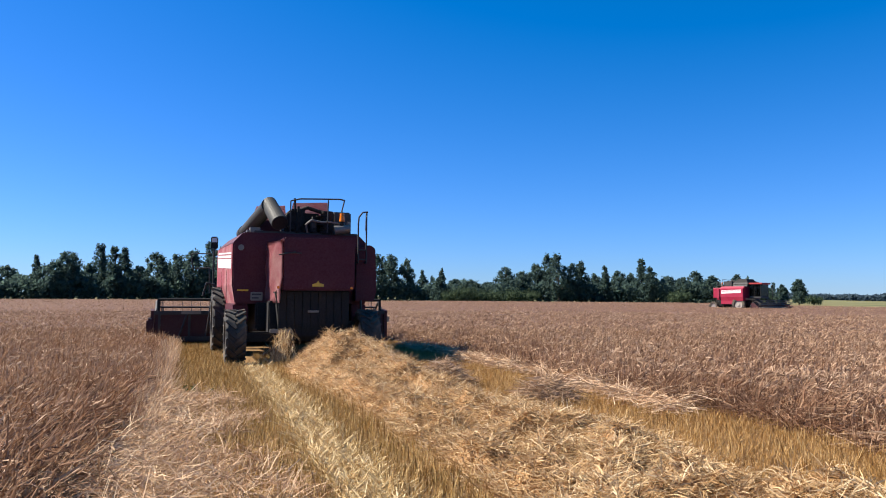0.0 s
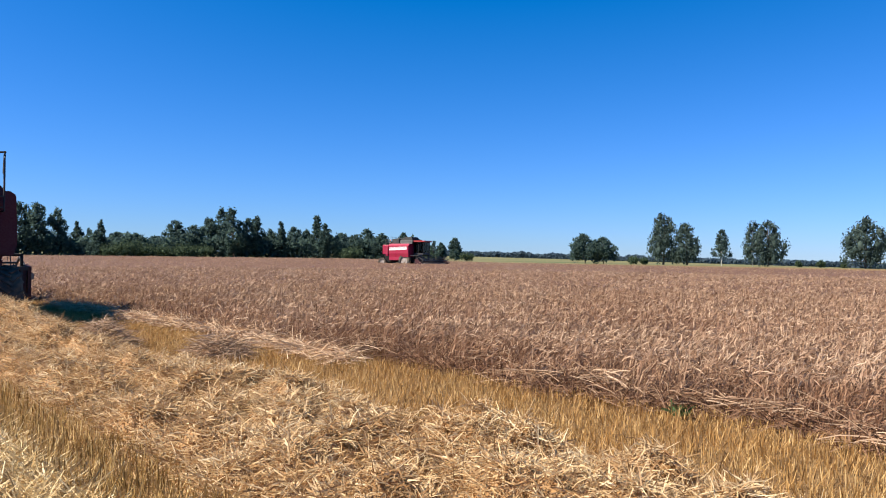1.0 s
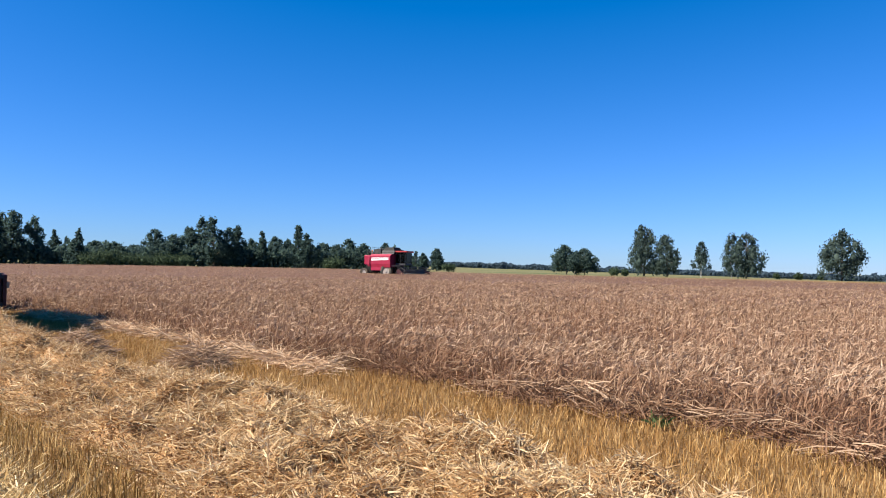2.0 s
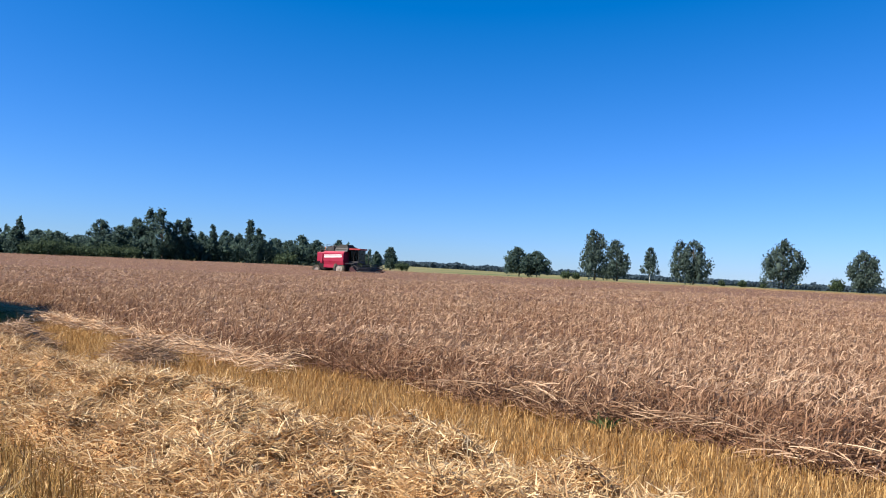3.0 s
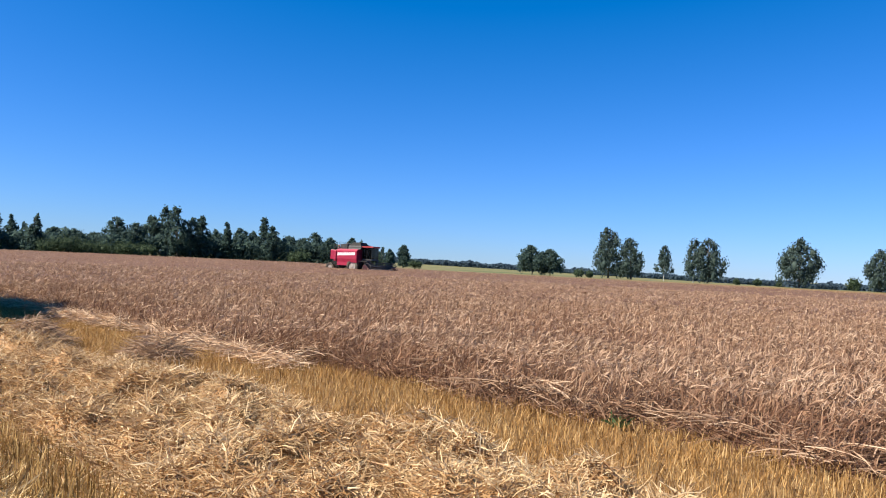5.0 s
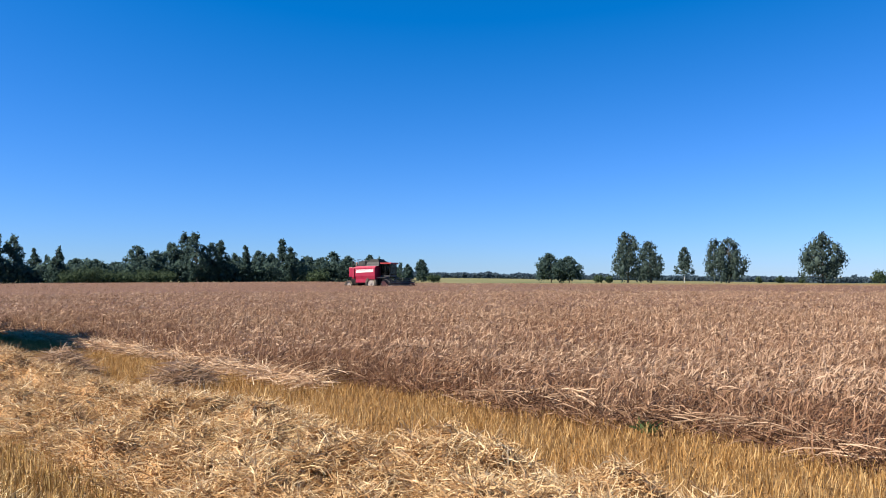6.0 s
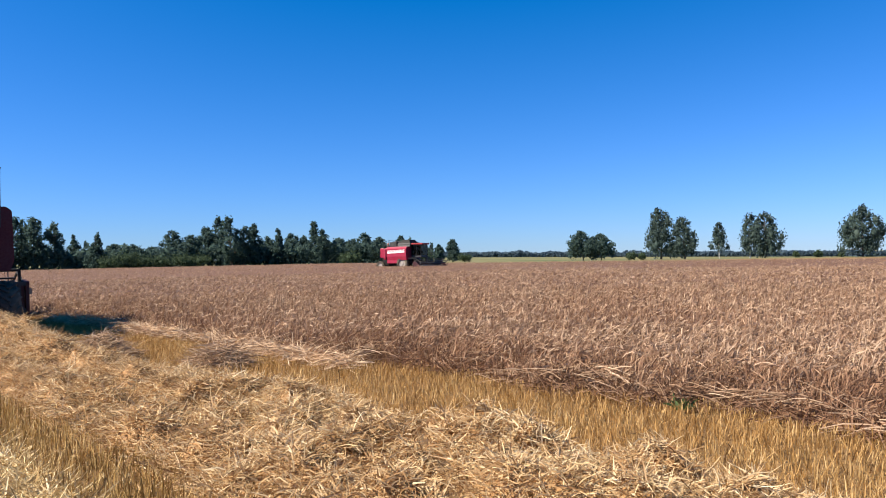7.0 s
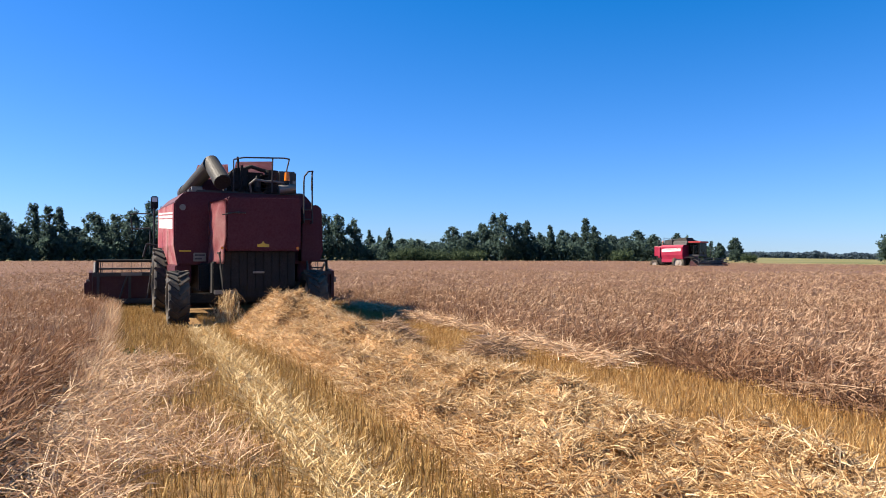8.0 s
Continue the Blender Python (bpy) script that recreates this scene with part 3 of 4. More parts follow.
def tree(az, dist, top, wide, kind, label):
    """One tree: tapered trunk with limbs, and a crown of many leaf clumps. top and wide in metres."""
    x, y = dist * math.sin(radians(az)), dist * math.cos(radians(az))
    t = thing("tree", label, "tree", pose(x, y, 0, 0, 0, rng.uniform(0, 360)), "single trees by the meadow" if kind in ("birch", "thin") or az > 30 else "trees at the wood edge")
    low = {"broad": 0.24 if az > 30 else 0.12, "poplar": 0.08, "spruce": 0.05, "birch": 0.16, "thin": 0.3}[kind]
    trunk, bm = bmesh.new(), bmesh.new()
    rod((0, 0, -0.1), (0.02 * top, 0, top * 0.45), 0.022 * top if kind != "thin" else 0.013 * top, trunk, 8, 0.012 * top)
    rod((0.02 * top, 0, top * 0.45), (0, 0.01 * top, top * 0.93), 0.012 * top, trunk, 6, 0.002 * top)
    lobes = []
    nl = {"broad": 46, "poplar": 34, "spruce": 30, "birch": 44, "thin": 20}[kind]
    lean, waist = rng.uniform(-0.25, 0.25), rng.uniform(0.85, 1.25)
    for k in range(nl):
        s = (k + 0.5) / nl
        z = top * (low + (0.97 - low) * s)
        if kind == "spruce":
            prof = 1.08 - s
        elif kind == "poplar":
            prof = 0.15 + 0.85 * math.sin(math.pi * (0.22 + 0.76 * s ** waist)) ** 0.8
        else:
            prof = math.sin(math.pi * ((0.34 if az > 30 else 0.22) + (0.62 if az > 30 else 0.74) * s ** waist)) ** 0.75
        a = k * 2.4 + rng.uniform(-0.6, 0.6)
        off = wide * prof * (rng.uniform(0.1, 0.65) if kind in ("poplar", "spruce") else rng.uniform(0.25, 0.98))
        rr = wide * prof * rng.uniform(0.16, 0.34) + 0.22
        c = (off * math.cos(a) + lean * wide * s, off * math.sin(a), z - (0.07 * top * off / wide if kind != "spruce" else 0.03 * top))
        lobes.append((*c, rr, rr * (rng.uniform(1.0, 1.7) if kind in ("birch", "thin") else rng.uniform(0.7, 1.2))))
        rod((0.015 * top, 0, max(top * low * 0.8, z - 0.16 * top)), c, 0.006 * top, bm, 5, 0.002 * top)
    # leading shoots
    for k in range(1 if kind == "spruce" else 4):
        h = 0.93 if kind in ("spruce", "poplar") else rng.uniform(0.84, 0.94)
        lobes.append((lean * wide + wide * rng.uniform(-0.22, 0.22) * (kind != "spruce"), wide * rng.uniform(-0.2, 0.2), top * h, wide * (0.08 if kind == "spruce" else 0.13), top * (1 - h) * 0.95))
    part("trunk", trunk, BARK_BIRCH if kind == "thin" else BARK, t)
    part("limbs", bm, BARK, t)
    mat = {"broad": LEAF, "poplar": LEAF_DARK, "spruce": LEAF_DARK, "birch": LEAF_BIRCH, "thin": LEAF_BIRCH}[kind]
    n = int((1500 if kind == "thin" else 3300 if kind == "birch" else 2900) * (wide / 3.0) ** 0.8)
    v, f = leaf_cloud(lobes, n, 0.26 if kind in ("birch", "thin") else 0.31, 1.4 if kind == "birch" else 0)
    crown = new("crown", mesh_from("crown", v, f, mat))
    crown.parent = t
    return t


def elev(dist, deg):
    return EYE + dist * math.tan(radians(deg))


# wood behind the harvester: direction, top (degrees), half width (m), kind
WOOD_A = [(-32.5, 2.15, 4.8, "broad"), (-30.8, 1.85, 4.2, "broad"), (-29.2, 2.7, 4.2, "spruce"), (-28.2, 2.25, 4.8, "broad"), (-27.0, 3.00, 5.4, "broad"), (-26.0, 2.15, 3.6, "broad"),
          (-25.0, 3.6, 4.0, "poplar"), (-24.3, 3.45, 3.4, "poplar"), (-23.6, 3.4, 3.2, "poplar"), (-22.6, 2.05, 4.2, "broad"), (-21.4, 3.10, 5.0, "broad"), (-20.2, 3.05, 4.8, "broad"),
          (-19.0, 3.35, 4.8, "broad"), (-17.8, 3.95, 4.6, "poplar"), (-16.6, 3.65, 4.8, "broad"), (-15.0, 3.55, 4.8, "broad"), (-13.2, 3.45, 5.4, "broad")]
WOOD_B = [(-11, 3.2, 4.5, "broad"), (-9, 3.0, 4.5, "broad"), (-7, 3.2, 4.5, "broad"), (-5.3, 3.3, 4, "broad"), (-4.0, 3.3, 3.6, "broad"), (-2.8, 2.9, 3, "broad"), (-1.6, 2.1, 4.4, "spruce"),
          (-0.3, 2.2, 3.8, "spruce"), (0.9, 1.35, 3, "broad"), (2.4, 1.25, 3.2, "broad"), (3.6, 1.1, 3, "broad")]
WOOD_C = [(5.0, 2.35, 3.2, "broad"), (6.2, 2.0, 3, "broad"), (7.4, 2.6, 3.4, "broad"), (8.3, 3.35, 3.2, "broad"), (9.1, 3.4, 3.4, "broad"), (10.0, 2.6, 3, "broad"), (10.8, 2.75, 3.4, "poplar"),
          (11.8, 1.8, 3, "broad"), (12.6, 2.45, 4.0, "spruce"), (13.6, 2.0, 3.6, "broad"), (14.5, 1.8, 3, "broad"), (15.3, 2.95, 3.4, "poplar"), (15.9, 2.3, 3.2, "poplar")]
WOOD_D = [(17.0, 1.6, 4, "broad"), (18.2, 1.5, 3.6, "broad"), (19.2, 1.95, 3.6, "broad"), (20.3, 1.6, 3.2, "broad"), (22.0, 1.7, 3.0, "poplar"), (23.2, 0.75, 3, "broad"), (25.0, 0.95, 1.4, "broad"), (26.1, 1.35, 2.2, "broad")]
for stand in (WOOD_A, WOOD_B, WOOD_C, WOOD_D):
    for az, top, wide, kind in stand:
        dist = 205 + rng.uniform(-6, 6)
        words = {"broad": "dense dark green broadleaf tree at the field's far edge", "poplar": "tall narrow dark green tree in the wood edge", "spruce": "pointed dark green conifer in the wood edge"}[kind]
        tree(az, dist, elev(dist, top), wide, kind, words)
# single trees by the meadow
tree(36.2, 183, elev(183, 1.75), 4.0, "broad", "round dark green tree standing alone by the meadow")
tree(37.6, 182, elev(182, 1.5), 3.2, "broad", "small dark green tree beside a larger one")
tree(42.0, 186, elev(186, 3.4), 4.2, "birch", "tall grey-green birch by the meadow")
tree(43.7, 184, elev(184, 2.65), 3.2, "birch", "grey-green birch beside a taller one")
tree(46.1, 182, elev(182, 2.15), 2.6, "thin", "thin birch with a sparse crown")
tree(48.2, 180, elev(180, 2.75), 2.8, "thin", "sparse birch with a bare white trunk")
tree(49.2, 180, elev(180, 2.75), 3.9, "birch", "wide drooping birch by the meadow")
tree(55.3, 172, elev(172, 2.95), 4.2, "birch", "wide drooping birch standing alone")
tree(60.3, 170, elev(170, 2.3), 3.2, "birch", "grey-green birch at the meadow's edge")


def bush(az, dist, top, wide, label, mat):
    x, y = dist * math.sin(radians(az)), dist * math.cos(radians(az))
    t = thing("bush", label, "bush", pose(x, y, 0), "bushes by the field")
    bm = rod((0, 0, -0.1), (0, 0, top * 0.5), 0.06, None, 6, 0.03)
    lobes = [(0, 0, top * 0.45, wide * 0.7, top * 0.5)]
    for k in range(6):
        a = k * 1.1 + rng.uniform(0, 0.5)
        c = (wide * 0.55 * math.cos(a), wide * 0.55 * math.sin(a), top * rng.uniform(0.3, 0.6))
        lobes.append((*c, wide * 0.42, top * 0.33))
        rod((0, 0, 0), c, 0.035, bm, 5, 0.015)
    part("stem", bm, BARK, t)
    v, f = leaf_cloud(lobes, int(700 * wide / 2 + 200), 0.22)
    ob = new("leaves", mesh_from("leaves", v, f, mat))
    ob.parent = t


for az, top, wide in [(0.6, 0.62, 3.2), (1.7, 0.85, 3.6), (2.9, 0.6, 3.4), (4.2, 0.55, 3.0), (5.6, 0.7, 3.6), (6.8, 0.55, 3.2), (18.0, 0.7, 3.4), (23.8, 0.5, 2.6), (27.0, 0.25, 2.2)]:
    bush(az, 197, elev(197, top), wide, "low rounded grey-green willow bush before the wood", LEAF_BUSH)
for az, top, wide in [(39.8, 0.12, 1.3), (40.6, 0.04, 1.0), (51.2, -0.1, 0.8), (52.6, -0.02, 1.0), (58.7, 0.42, 1.6), (54.0, -0.2, 0.6)]:
    bush(az, 176, elev(176, top), wide, "small green bush in the meadow", LEAF_BUSH)


def thicket(name, a0, a1, dist, low, high, n, size, mat, label):
    """Undergrowth or far woods along an arc, as one mass of leaf clumps with an uneven top."""
    a = rng.uniform(a0, a1, n)
    r = dist + rng.uniform(-0.03, 0.03, n) * dist
    crest = low + (high - low) * (0.5 + 0.5 * wave(a * 1.0, 0 * a, 2.6, 3)) * (0.7 + 0.3 * wave(a, 0 * a, 9.0, 8))
    x, y = r * np.sin(np.radians(a)), r * np.cos(np.radians(a))
    c = np.stack([x, y, rng.uniform(0, 1, n) ** 0.7 * crest - dip(x, y)], 1)
    p = rng.normal(0, 1, (n, 3))
    p /= np.linalg.norm(p, axis=1)[:, None]
    b = np.cross(p, rng.normal(0, 1, (n, 3)))
    b /= np.linalg.norm(b, axis=1)[:, None]
    s = size * rng.uniform(0.5, 1.4, n)[:, None]
    q = np.stack([c - p * s, c + b * s * 0.6, c + p * s, c - b * s * 0.6], 1).reshape(-1, 3)
    ob = new(name, mesh_from(name, q, np.arange(4 * n).reshape(-1, 4), mat))
    return tagged(ob, label, "woods", kind="stuff")


thicket("undergrowth", -36, 24.5, 206, 3.5, 8.5, 33000, 0.48, LEAF, "dark undergrowth filling the wood edge between trunks")
# far woods wear the leaf colour with haze painted in
thicket("far_woods", 20, 70, 1000, 4.0, 11.0, 22000, 2.2, LEAF_FAR_HAZE, "long low line of distant woods with blue haze in their colour")


# ---- harvester: x to its right, y ahead, z up; its rear axle stands over the origin ----
def wheel(name, parent, x, y, r, w, lugs):
    side = 1 if x > 0 else -1
    wh = new(name)
    wh.parent = parent
    wh.location = (x, y, r)
    bm = bmesh.new()
    prof = [(-0.5, 0.62), (-0.5, 0.90), (-0.40, 0.955), (0.40, 0.955), (0.5, 0.90), (0.5, 0.62)]
    n = 40
    rings = [[bm.verts.new((px * w, math.cos(2 * math.pi * k / n) * pr * r, math.sin(2 * math.pi * k / n) * pr * r)) for px, pr in prof] for k in range(n)]
    for k in range(n):
        a, b = rings[k], rings[(k + 1) % n]
        for q in range(len(prof)):
            s = (q + 1) % len(prof)
            bm.faces.new((a[q], a[s], b[s], b[q]))
    bmesh.ops.recalc_face_normals(bm, faces=bm.faces[:])
    tyre = part("tyre", bm, RUBBER, wh)
    bm = bmesh.new()
    for k in range(lugs):
        for s in (-1, 1):
            a = 2 * math.pi * (k + (0.5 if s > 0 else 0)) / lugs
            m = Matrix.Rotation(a, 4, "X") @ Matrix.Translation((s * w * 0.24, 0, r * 0.972)) @ Matrix.Rotation(s * 0.75, 4, "Z")
            box((-w * 0.34, -0.032, -0.03 * r / 0.6), (w * 0.34, 0.032, 0.028 * r / 0.6 * 1.0), 0.006, bm, m)
    part("tread", bm, RUBBER, tyre)
    bm = rod((-w * 0.30, 0, 0), (w * 0.30, 0, 0), r * 0.60, None, 28)
    rod((w * 0.30 * side, 0, 0), (w * 0.42 * side, 0, 0), r * 0.2, bm, 16)
    for k in range(8):
        a = k * math.pi / 4
        rod((w * 0.30 * side, r * 0.32 * math.cos(a), r * 0.32 * math.sin(a)), (w * 0.36 * side, r * 0.32 * math.cos(a), r * 0.32 * math.sin(a)), 0.022, bm, 6)
    part("rim", bm, RIM, wh, "pale dusty wheel rim")
    return wh


def stripes(parent, side):
    """Slanted pale bands along a side panel."""
    for z0, z1 in ((2.42, 2.66), (2.70, 2.76), (2.80, 2.84)):
        bm = bmesh.new()
        pts = []
        for y0, dz in ((1.0, -0.10), (3.9, 0.02)):
            x = side * (1.785 + (y0 - 0.8) / 3.4 * 0.200) + side * 0.006
            pts += [(x, y0, z0 + dz), (x, y0, z1 + dz)]
        q = [bm.verts.new(p) for p in (pts[0], pts[2], pts[3], pts[1])]
        o = [bm.verts.new((p[0] + side * 0.004, p[1], p[2])) for p in (pts[0], pts[2], pts[3], pts[1])]
        bm.faces.new(o)
        for k in range(4):
            bm.faces.new((q[k], q[(k + 1) % 4], o[(k + 1) % 4], o[k]))
        bmesh.ops.recalc_face_normals(bm, faces=bm.faces[:])
        part("stripe", bm, WHITE, parent, "white painted stripe")


def harvester(m, label, tent):
    # far machine takes the sun-brightened red, near one the shade-darkened red
    paint = RED_SUNLIT if tent else RED_SHADED
    t = thing("combine_harvester", label, "harvester", m)
    # main body, wider towards the front
    out = [(-1.70, 1.42), (-1.78, 1.9), (-1.78, 2.98), (-1.52, 3.26), (1.52, 3.26), (1.78, 2.98), (1.78, 1.9), (1.70, 1.42)]
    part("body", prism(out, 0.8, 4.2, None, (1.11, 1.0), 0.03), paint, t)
    for s in (-1, 1):
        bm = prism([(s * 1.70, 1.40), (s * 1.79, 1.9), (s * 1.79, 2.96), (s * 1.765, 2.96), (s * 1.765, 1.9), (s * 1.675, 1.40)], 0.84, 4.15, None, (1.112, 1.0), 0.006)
        # near machine's side panels get the paler red that imitates sun on them
        panel = part("side_panel", bm, paint if tent else RED_LIT_SIDE, t, "red side panel with white stripes")
        stripes(panel, s)
        for y in (1.9, 3.0):
            part("panel_seam", box((s * 1.79 + s * (y - 0.8) * 0.058 - 0.008, y - 0.008, 1.5), (s * 1.79 + s * (y - 0.8) * 0.058 + 0.008, y + 0.008, 2.3), 0.003), paint, panel)
        bm = prism([(s * 1.35, 0.95), (s * 1.74, 0.95), (s * 1.74, 1.42), (s * 1.35, 1.42)], 0.92, 2.7, None, (1.06, 1.0), 0.03)
        part("lower_skirt", bm, paint, t, "dusty skirt over the wheel")
    # rear left panel details
    bm = rod((-1.58, 0.772, 2.86), (-1.58, 0.80, 2.86), 0.075, None, 20)
    part("round_badge", bm, STEEL, t, "pale round disc")
    part("reflector", box((-1.66, 0.765, 1.745), (-1.38, 0.80, 1.785), 0.006), YELLOW, t, "yellow strip reflector")
    plate = part("number_plate", box((-1.32, 0.755, 1.50), (-1.02, 0.80, 1.72), 0.012), STEEL, t, "pale plate with plain dark bars")
    bm = box((-1.29, 0.748, 1.64), (-1.05, 0.757, 1.68), 0)
    box((-1.29, 0.748, 1.55), (-1.12, 0.757, 1.59), 0, bm)
    part("bar", bm, DARK, plate)
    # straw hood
    hood = part("straw_hood", prism([(-0.70, 1.76), (-0.72, 3.0), (-0.66, 3.06), (1.04, 3.10), (1.10, 3.03), (1.08, 1.76)], -0.6, 1.2, None, (1.0, 1.0), 0.04), paint, t, "red straw hood at the rear")
    bm = bmesh.new()
    cols, rows_ = 8, 14
    grid = {}
    for a in range(cols + 1):
        for b in range(rows_ + 1):
            y, z = -0.585 + a / cols * 1.35, 1.45 + b / rows_ * 1.55
            fold = 0.018 * math.sin(4.1 * z + 2.0 * math.sin(4 * y)) + 0.014 * math.sin(11 * z + 6 * y) - 0.24 * a / cols
            grid[a, b] = bm.verts.new((-0.69 + fold - 0.05 * (1 - b / rows_), y, z))
    for a in range(cols):
        for b in range(rows_):
            bm.faces.new((grid[a, b], grid[a, b + 1], grid[a + 1, b + 1], grid[a + 1, b]))
    bmesh.ops.solidify(bm, geom=bm.faces[:], thickness=0.012)
    part("side_curtain", bm, CURTAIN, hood, "creased faded red side curtain", True)
    bm = box((-0.68, -0.635, 2.66), (-0.25, -0.60, 2.685), 0.004)
    rod((-0.8, -0.62, 2.62), (-0.40, -0.63, 2.70), 0.014, bm, 6)
    part("strap", bm, DARK, hood)
    part("warning_label", prism([(0.02, 1.86), (0.30, 1.86), (0.30, 1.92), (0.20, 1.94), (0.16, 2.0), (0.12, 1.94), (0.02, 1.92)], -0.612, -0.598, None, (1, 1), 0), YELLOW, hood, "yellow warning sign")
    for x in (-0.80, 1.0):
        part("rear_reflector", rod((x, -0.615, 1.83), (x, -0.59, 1.83), 0.035, None, 12), ORANGE, hood)
    # chopper and chute under the hood
    part("chute", prism([(-0.70, 0.62), (-0.84, 1.76), (1.02, 1.76), (0.88, 0.62)], -0.35, 0.9, None, (1, 1), 0.03), BLACK, t, "black rubber curtain below the hood")
    for k in range(9):
        x = -0.76 + k * 0.195
        part("rubber_flap", box((x, -0.40 - 0.01 * (k % 2), 0.80 + 0.05 * (k % 3)), (x + 0.185, -0.375 - 0.01 * (k % 2), 1.74), 0.005), BLACK, t)
    part("tow_bar", box((-0.05, -0.47, 1.22), (0.22, -0.40, 1.27), 0.01), STEEL, t, "grey steel tow bar")
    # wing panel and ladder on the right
    part("wing_panel", prism([(1.34, 1.50), (1.36, 2.9), (1.74, 3.0), (1.88, 2.9), (1.92, 1.75), (1.84, 1.50)], 0.45, 0.80, None, (1, 1), 0.02), paint, t, "red rear wing panel")
    lad = part("ladder", bent([(1.37, 0.55, 2.5), (1.37, 0.30, 2.52), (1.37, 0.32, 3.55), (1.39, 0.34, 3.72), (1.51, 0.42, 3.86), (1.65, 0.46, 3.88)], 0.022), DARK, t, "dark steel access ladder")
    part("rail", bent([(1.59, 0.55, 2.5), (1.59, 0.30, 2.52), (1.59, 0.32, 3.72), (1.64, 0.50, 3.86), (1.73, 0.9, 3.86), (1.73, 0.95, 3.44), (1.59, 0.34, 3.42)], 0.022), DARK, lad)
    for z in (2.6, 2.85):
        part("rung", box((1.36, 0.27, z - 0.015), (1.60, 0.37, z + 0.015), 0.005), DARK, lad)
    bm = bent([(1.5, 0.5, 1.6), (1.5, 0.4, 1.05)], 0.03)
    part("bracket", bm, DARK, t)
    # engine deck
    part("engine_deck", box((-1.250, 0.9, 3.20), (1.500, 2.6, 3.32), 0.02), DARK, t)
    part("engine_block", box((-0.42, 1.15, 3.3), (0.52, 2.3, 3.86), 0.05), BLACK, t, "dark engine housing")
    part("engine_cowl", prism([(-0.48, 3.3), (-0.46, 3.72), (-0.30, 3.94), (-0.02, 3.96), (0.02, 3.3)], 1.0, 1.9, None, (1, 1), 0.03), BLACK, t)
    part("fan_housing", rod((-0.22, 0.90, 3.62), (-0.22, 1.02, 3.62), 0.24, None, 22), BLACK, t)
    part("fuel_filter", rod((0.28, 0.92, 3.34), (0.28, 0.92, 3.66), 0.09, None, 14), DARK, t)
    part("intake_pipe", bent([(-0.1, 1.0, 3.9), (0.12, 0.95, 3.98), (0.4, 0.95, 3.9), (0.62, 1.0, 3.86)], 0.05, None, 10), BLACK, t)
    bm = rod((0.650, 1.0, 3.28), (0.650, 1.0, 3.88), 0.17, None, 24)
    rod((0.650, 1.0, 3.84), (0.650, 1.0, 3.90), 0.18, bm, 24)
    for z in (3.4, 3.52, 3.64, 3.76):
        rod((0.55, 1.0, z), (0.55, 1.0, z + 0.02), 0.178, bm, 24)
    part("air_filter", bm, BLACK, t, "ribbed black air filter drum")
    part("radiator_box", box((0.850, 1.1, 3.3), (1.350, 2.3, 3.92), 0.04), DARK, t)
    bm = rod((0.800, 0.72, 3.38), (1.220, 0.72, 3.44), 0.12, None, 18)
    rod((1.150, 0.72, 3.42), (1.200, 0.72, 3.62), 0.05, bm, 10)
    part("exhaust_silencer", bm, STEEL, t, "grey dusty exhaust silencer")
    bm = bmesh.new()
    for a, b in (((-0.180, 0.9, 3.30), (-0.120, 0.9, 4.0)), ((0.000, 1.0, 3.3), (-0.020, 1.0, 3.8)), ((0.220, 0.85, 3.32), (0.300, 1.1, 3.74)), ((-0.400, 1.0, 3.3), (-0.250, 0.9, 3.6))):
        rod(a, b, 0.035, bm, 8)
    box((-0.320, 0.9, 3.72), (0.050, 1.25, 3.92), 0.03, bm)
    rod((-0.200, 0.95, 3.9), (-0.220, 0.95, 4.22), 0.03, bm, 8)
    for k in range(5):
        box((-0.2 + 0.21 * k, 0.82, 3.30), (-0.06 + 0.21 * k, 0.98, 3.36 + 0.05 * (k % 3)), 0.02, bm)
    part("manifold", bm, BLACK, t)
    part("hose", bent([(0.100, 0.8, 3.3), (0.050, 0.7, 3.5), (0.180, 0.66, 3.62), (0.450, 0.7, 3.58), (0.700, 0.78, 3.6), (1.100, 0.75, 3.55)], 0.028), STEEL, t)
    rail = part("guard_rail", bent([(-0.350, 0.75, 4.12), (-0.100, 0.72, 4.18), (0.950, 0.72, 4.22), (1.080, 0.74, 4.20), (1.020, 0.78, 3.92), (0.980, 0.8, 3.3)], 0.02), DARK, t, "dark tubular guard rail")
    part("rail_post", rod((0.620, 0.72, 3.3), (0.640, 0.72, 4.21), 0.018), DARK, rail)
    part("rail_post", rod((-0.350, 0.75, 3.3), (-0.350, 0.75, 4.12), 0.018), DARK, rail)
    beacon = part("beacon", rod((1.010, 0.70, 3.62), (1.010, 0.70, 3.84), 0.075, None, 16, 0.058), ORANGE, t, "orange warning beacon")
    part("beacon_base", rod((1.010, 0.70, 3.45), (1.010, 0.70, 3.62), 0.05, None, 12), BLACK, beacon)
    # grain tank
    bm = prism([(-1.35, 3.24), (-1.2, 3.75), (1.2, 3.75), (1.35, 3.24)], 2.4, 4.4, None, (1, 1), 0.02)
    tank = part("grain_tank", bm, paint if not tent else DARK, t, "grain tank")
    if tent:
        bm = bmesh.new()
        q = [bm.verts.new(p) for p in ((-1.3, 2.2, 3.5), (1.3, 2.2, 3.5), (1.3, 4.5, 3.5), (-1.3, 4.5, 3.5), (-0.8, 2.9, 4.22), (0.8, 2.9, 4.22), (0.8, 4.0, 4.22), (-0.8, 4.0, 4.22))]
        for k in range(4):
            bm.faces.new((q[k], q[(k + 1) % 4], q[4 + (k + 1) % 4], q[4 + k]))
        bm.faces.new(q[4:])
